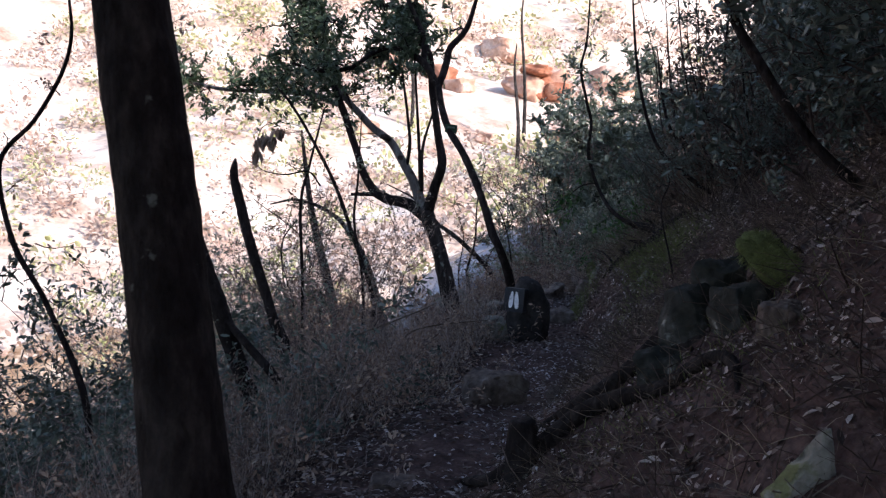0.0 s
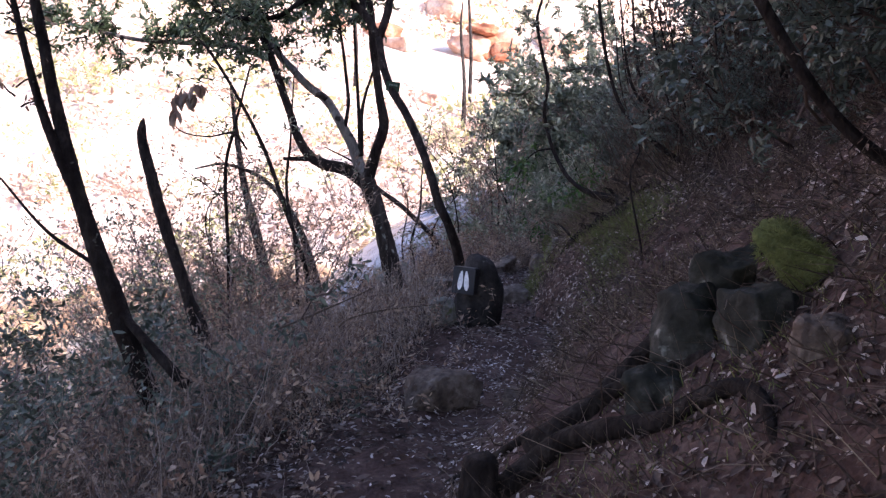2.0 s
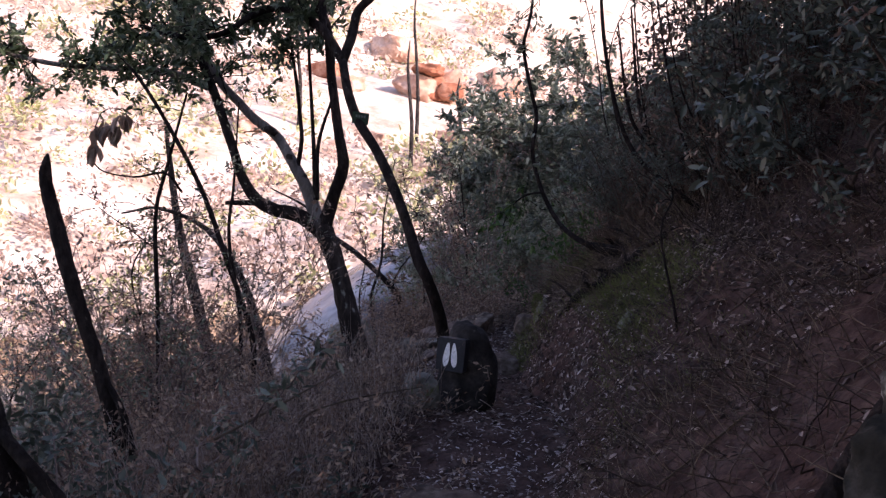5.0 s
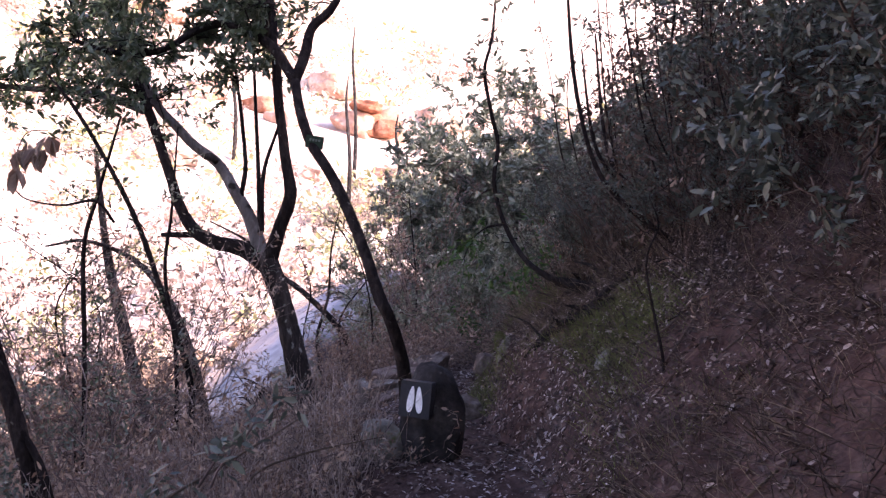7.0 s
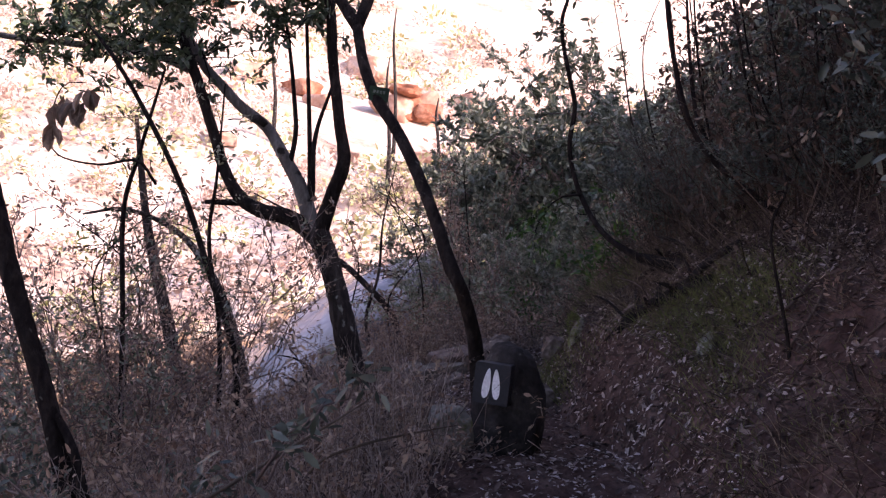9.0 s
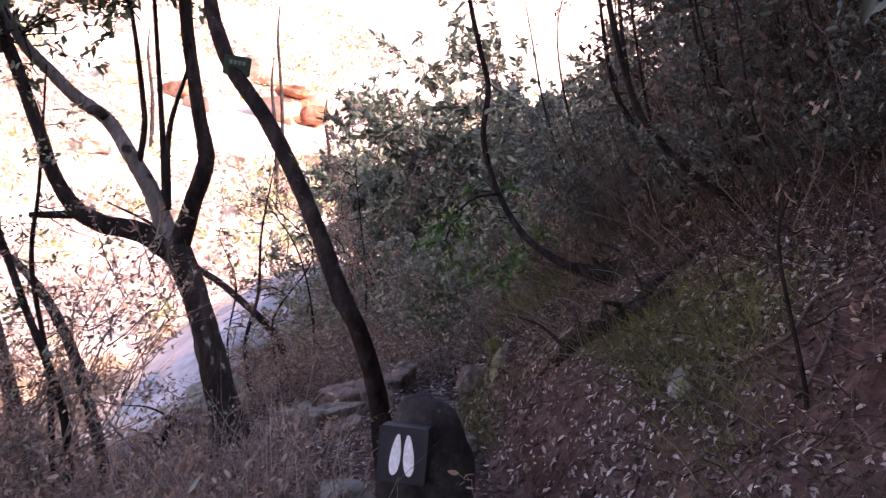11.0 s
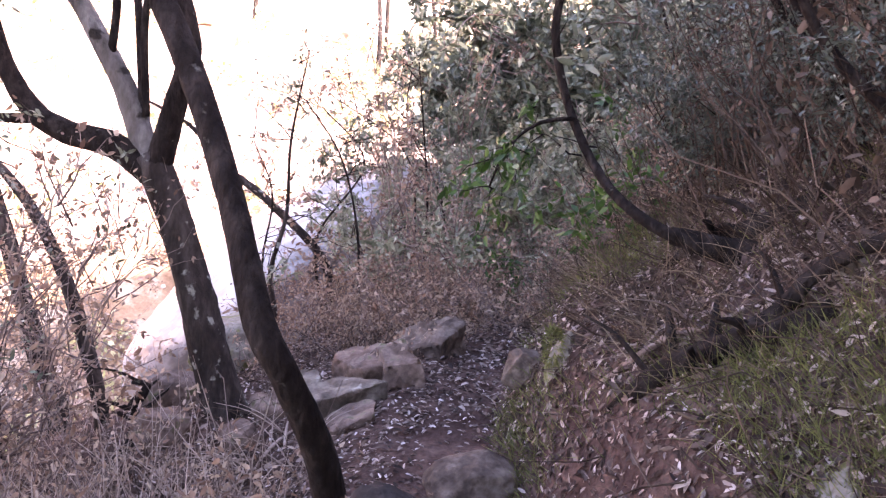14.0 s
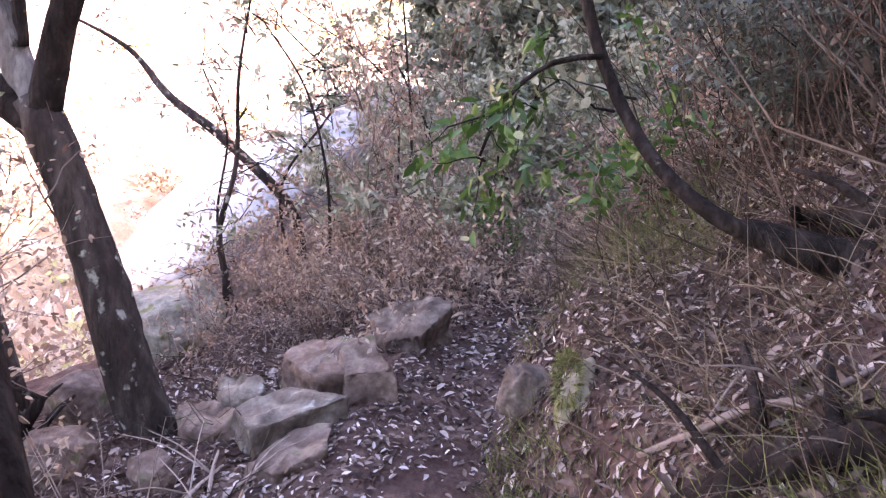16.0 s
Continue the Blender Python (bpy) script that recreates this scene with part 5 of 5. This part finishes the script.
for i in range(26):
    x0, y0 = float(RNG.uniform(0.7, 2.6)), float(RNG.uniform(6.5, 12.5))
    if x0 - float(trail(y0)) < 0.45:
        x0 = float(trail(y0)) + 0.55
    a, L = RNG.uniform(0, 6.28), RNG.uniform(0.25, 0.8)
    pts = [(x0 + math.cos(a) * L * k + RNG.normal(0, 0.03), y0 + math.sin(a) * L * k + RNG.normal(0, 0.03)) for k in (0, 0.35, 0.7, 1)]
    log("stick", [(px, py, float(height(px, py)) + 0.02, r) for (px, py), r in zip(pts, (0.005, 0.0045, 0.0035, 0.0015))], "thin pale dry stick lying on the bank", "stick", M_STRAW if i % 3 == 0 else M_STALK_SHADED, 5)["group"] = "sticks on the bank"

# ---- the far sunlit slope ----
for x, y, sx, sy, sz, sd in ((-9.4, 63, 4.5, 3, 2.2, 3), (-8.2, 64, 3.2, 3, 3.4, 5), (-14, 60, 2.5, 2.2, 1.4, 7), (-4.5, 70, 4, 3, 2.5, 9), (-13, 72, 5, 4, 2.6, 11), (-20, 62, 3, 3, 1.8, 13), (-26, 70, 5, 4, 2.6, 17), (-10, 52, 2.0, 1.6, 0.9, 19), (-16, 48, 2.0, 1.6, 1.0, 21), (-6.6, 56, 2.2, 1.6, 1.0, 23)):
    stone("boulder", on_ground(x, y, sz * 0.1), (sx, sy, sz), sd * 23, sd, M_ROCKO, "orange boulder on the sunlit far slope", "boulder", level=3, group="far boulders", boxy=0.3, rough=0.4)
for x, y, z, sx, sy, sz, sd in ((-9.3, 62.5, 9.1, 3.4, 2.6, 2.0, 41), (-9.0, 62.0, 10.3, 3.0, 2.4, 0.9, 43), (-7.6, 62.6, 9.0, 1.8, 2.0, 1.4, 44), (-16.2, 62.5, 10.4, 3.2, 2.4, 1.7, 46)):
    stone("boulder", (x, y, z), (sx, sy, sz), sd * 23, sd, M_OUTCROP, "orange outcrop of layered rock on the far slope", "boulder", level=3, group="far boulders", boxy=0.35, rough=0.3)
for x, y, hgt in ((-7.2, 46.6, 7), (-7.9, 52, 9), (-5.2, 50, 5), (-14, 50, 6)):
    z0 = float(height(x, y))
    log("far_tree_trunk", [(x, y, z0 - 0.3, 0.13), (x + 0.1, y, z0 + hgt * 0.4, 0.1), (x - 0.1, y, z0 + hgt * 0.8, 0.07), (x, y, z0 + hgt, 0.03)], "pale bare tree trunk on the far slope", "tree trunk", M_BARKG, 8)
g, gl = Geo(), Geo()
gy_ = Geo()
for i in range(1000):
    y0 = float(RNG.uniform(14, 85))
    x0 = float(RNG.uniform(-0.75, 0.25)) * y0 - 3
    if -0.6 * x0 + 0.8 * y0 < 19 or (52 < y0 < 64 and -0.28 < x0 / y0 < -0.1):
        continue
    r = RNG.uniform(0.5, 1.3) * (0.5 + y0 / 60)
    n = 80
    c = np.array([x0, y0, float(height(x0, y0)) + r * 0.4])
    dirs = unit(RNG.normal(0, 1, (n, 3)))
    pos = c + dirs * r * RNG.uniform(0.3, 1.0, (n, 1)) * (1, 1, 0.75)
    leaves((gl, g, gy_)[i % 3], pos, dirs + RNG.normal(0, 0.6, (n, 3)), r * RNG.uniform(0.12, 0.3, n), 0.5)
gg = Geo()
for i in range(260):
    y0, x0 = float(RNG.uniform(12, 32)), float(RNG.uniform(-16, -2.2))
    if not 15 < -0.6 * x0 + 0.8 * y0 < 33:
        continue
    r, n = RNG.uniform(0.25, 0.8), 90
    d = unit(RNG.normal(0, 1, (n, 3)))
    leaves(gg, np.array([x0, y0, float(height(x0, y0)) + r * 0.4]) + d * r * RNG.uniform(0.2, 1.0, (n, 1)) * (1, 1, 0.8), d + RNG.normal(0, 0.6, (n, 3)), r * RNG.uniform(0.1, 0.25, n), 0.5)
tagged(new("gully_scrub", gg.mesh("gully_scrub", M_LEAFR)), "russet dry scrub in the sunlit gully", "scrub", kind="stuff")
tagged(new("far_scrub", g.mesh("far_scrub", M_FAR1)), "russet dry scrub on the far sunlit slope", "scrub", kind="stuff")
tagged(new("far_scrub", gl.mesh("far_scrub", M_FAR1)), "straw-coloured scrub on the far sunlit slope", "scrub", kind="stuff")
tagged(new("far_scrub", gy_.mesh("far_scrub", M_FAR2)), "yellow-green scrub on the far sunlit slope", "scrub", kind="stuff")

# single larger fallen leaves near the path
protos = []
for i in range(6):
    g = Geo()
    leaves(g, np.zeros((1, 3)), np.array([[1.0, 0, 0]]), 0.07, 0.34, 0.45, np.array([[0.1 * i - 0.2, 0.1, 1.0]]))
    protos.append(g.mesh("fallen_leaf", M_LITTER))
x, y, z = scatter(260, -0.4, 1.6, 6.0, 13.2)
for i in range(len(x)):
    o = new("fallen_leaf", protos[i % 6])
    o.matrix_world = pose(x[i], y[i], z[i] + 0.015, RNG.normal(0, 14), RNG.normal(0, 14), RNG.uniform(0, 360)) @ Matrix.Scale(RNG.uniform(0.7, 1.2), 4)
    o.parent = ground

# moss tufts on the overgrown stones
g = Geo()
for cx, cy, cz, rx, ry, rz in ((1.78, 6.99, 1.13, 0.09, 0.09, 0.08), (1.85, 6.98, 1.06, 0.09, 0.09, 0.09), (1.92, 6.98, 0.99, 0.09, 0.09, 0.08), (0.54, 12.07, 0.62, 0.04, 0.06, 0.09)):
    d = unit(RNG.normal(0, 1, (900, 3)) + (0, 0, 0.4))
    blades(g, np.array([cx, cy, cz]) + d * (rx * 0.85, ry * 0.85, rz * 0.85), d + RNG.normal(0, 0.5, d.shape), RNG.uniform(0.01, 0.035, len(d)), 0.003)
tagged(new("moss_tufts", g.mesh("moss_tufts", M_MOSS)), "short yellow-green moss tufts on stones", "moss", kind="stuff")
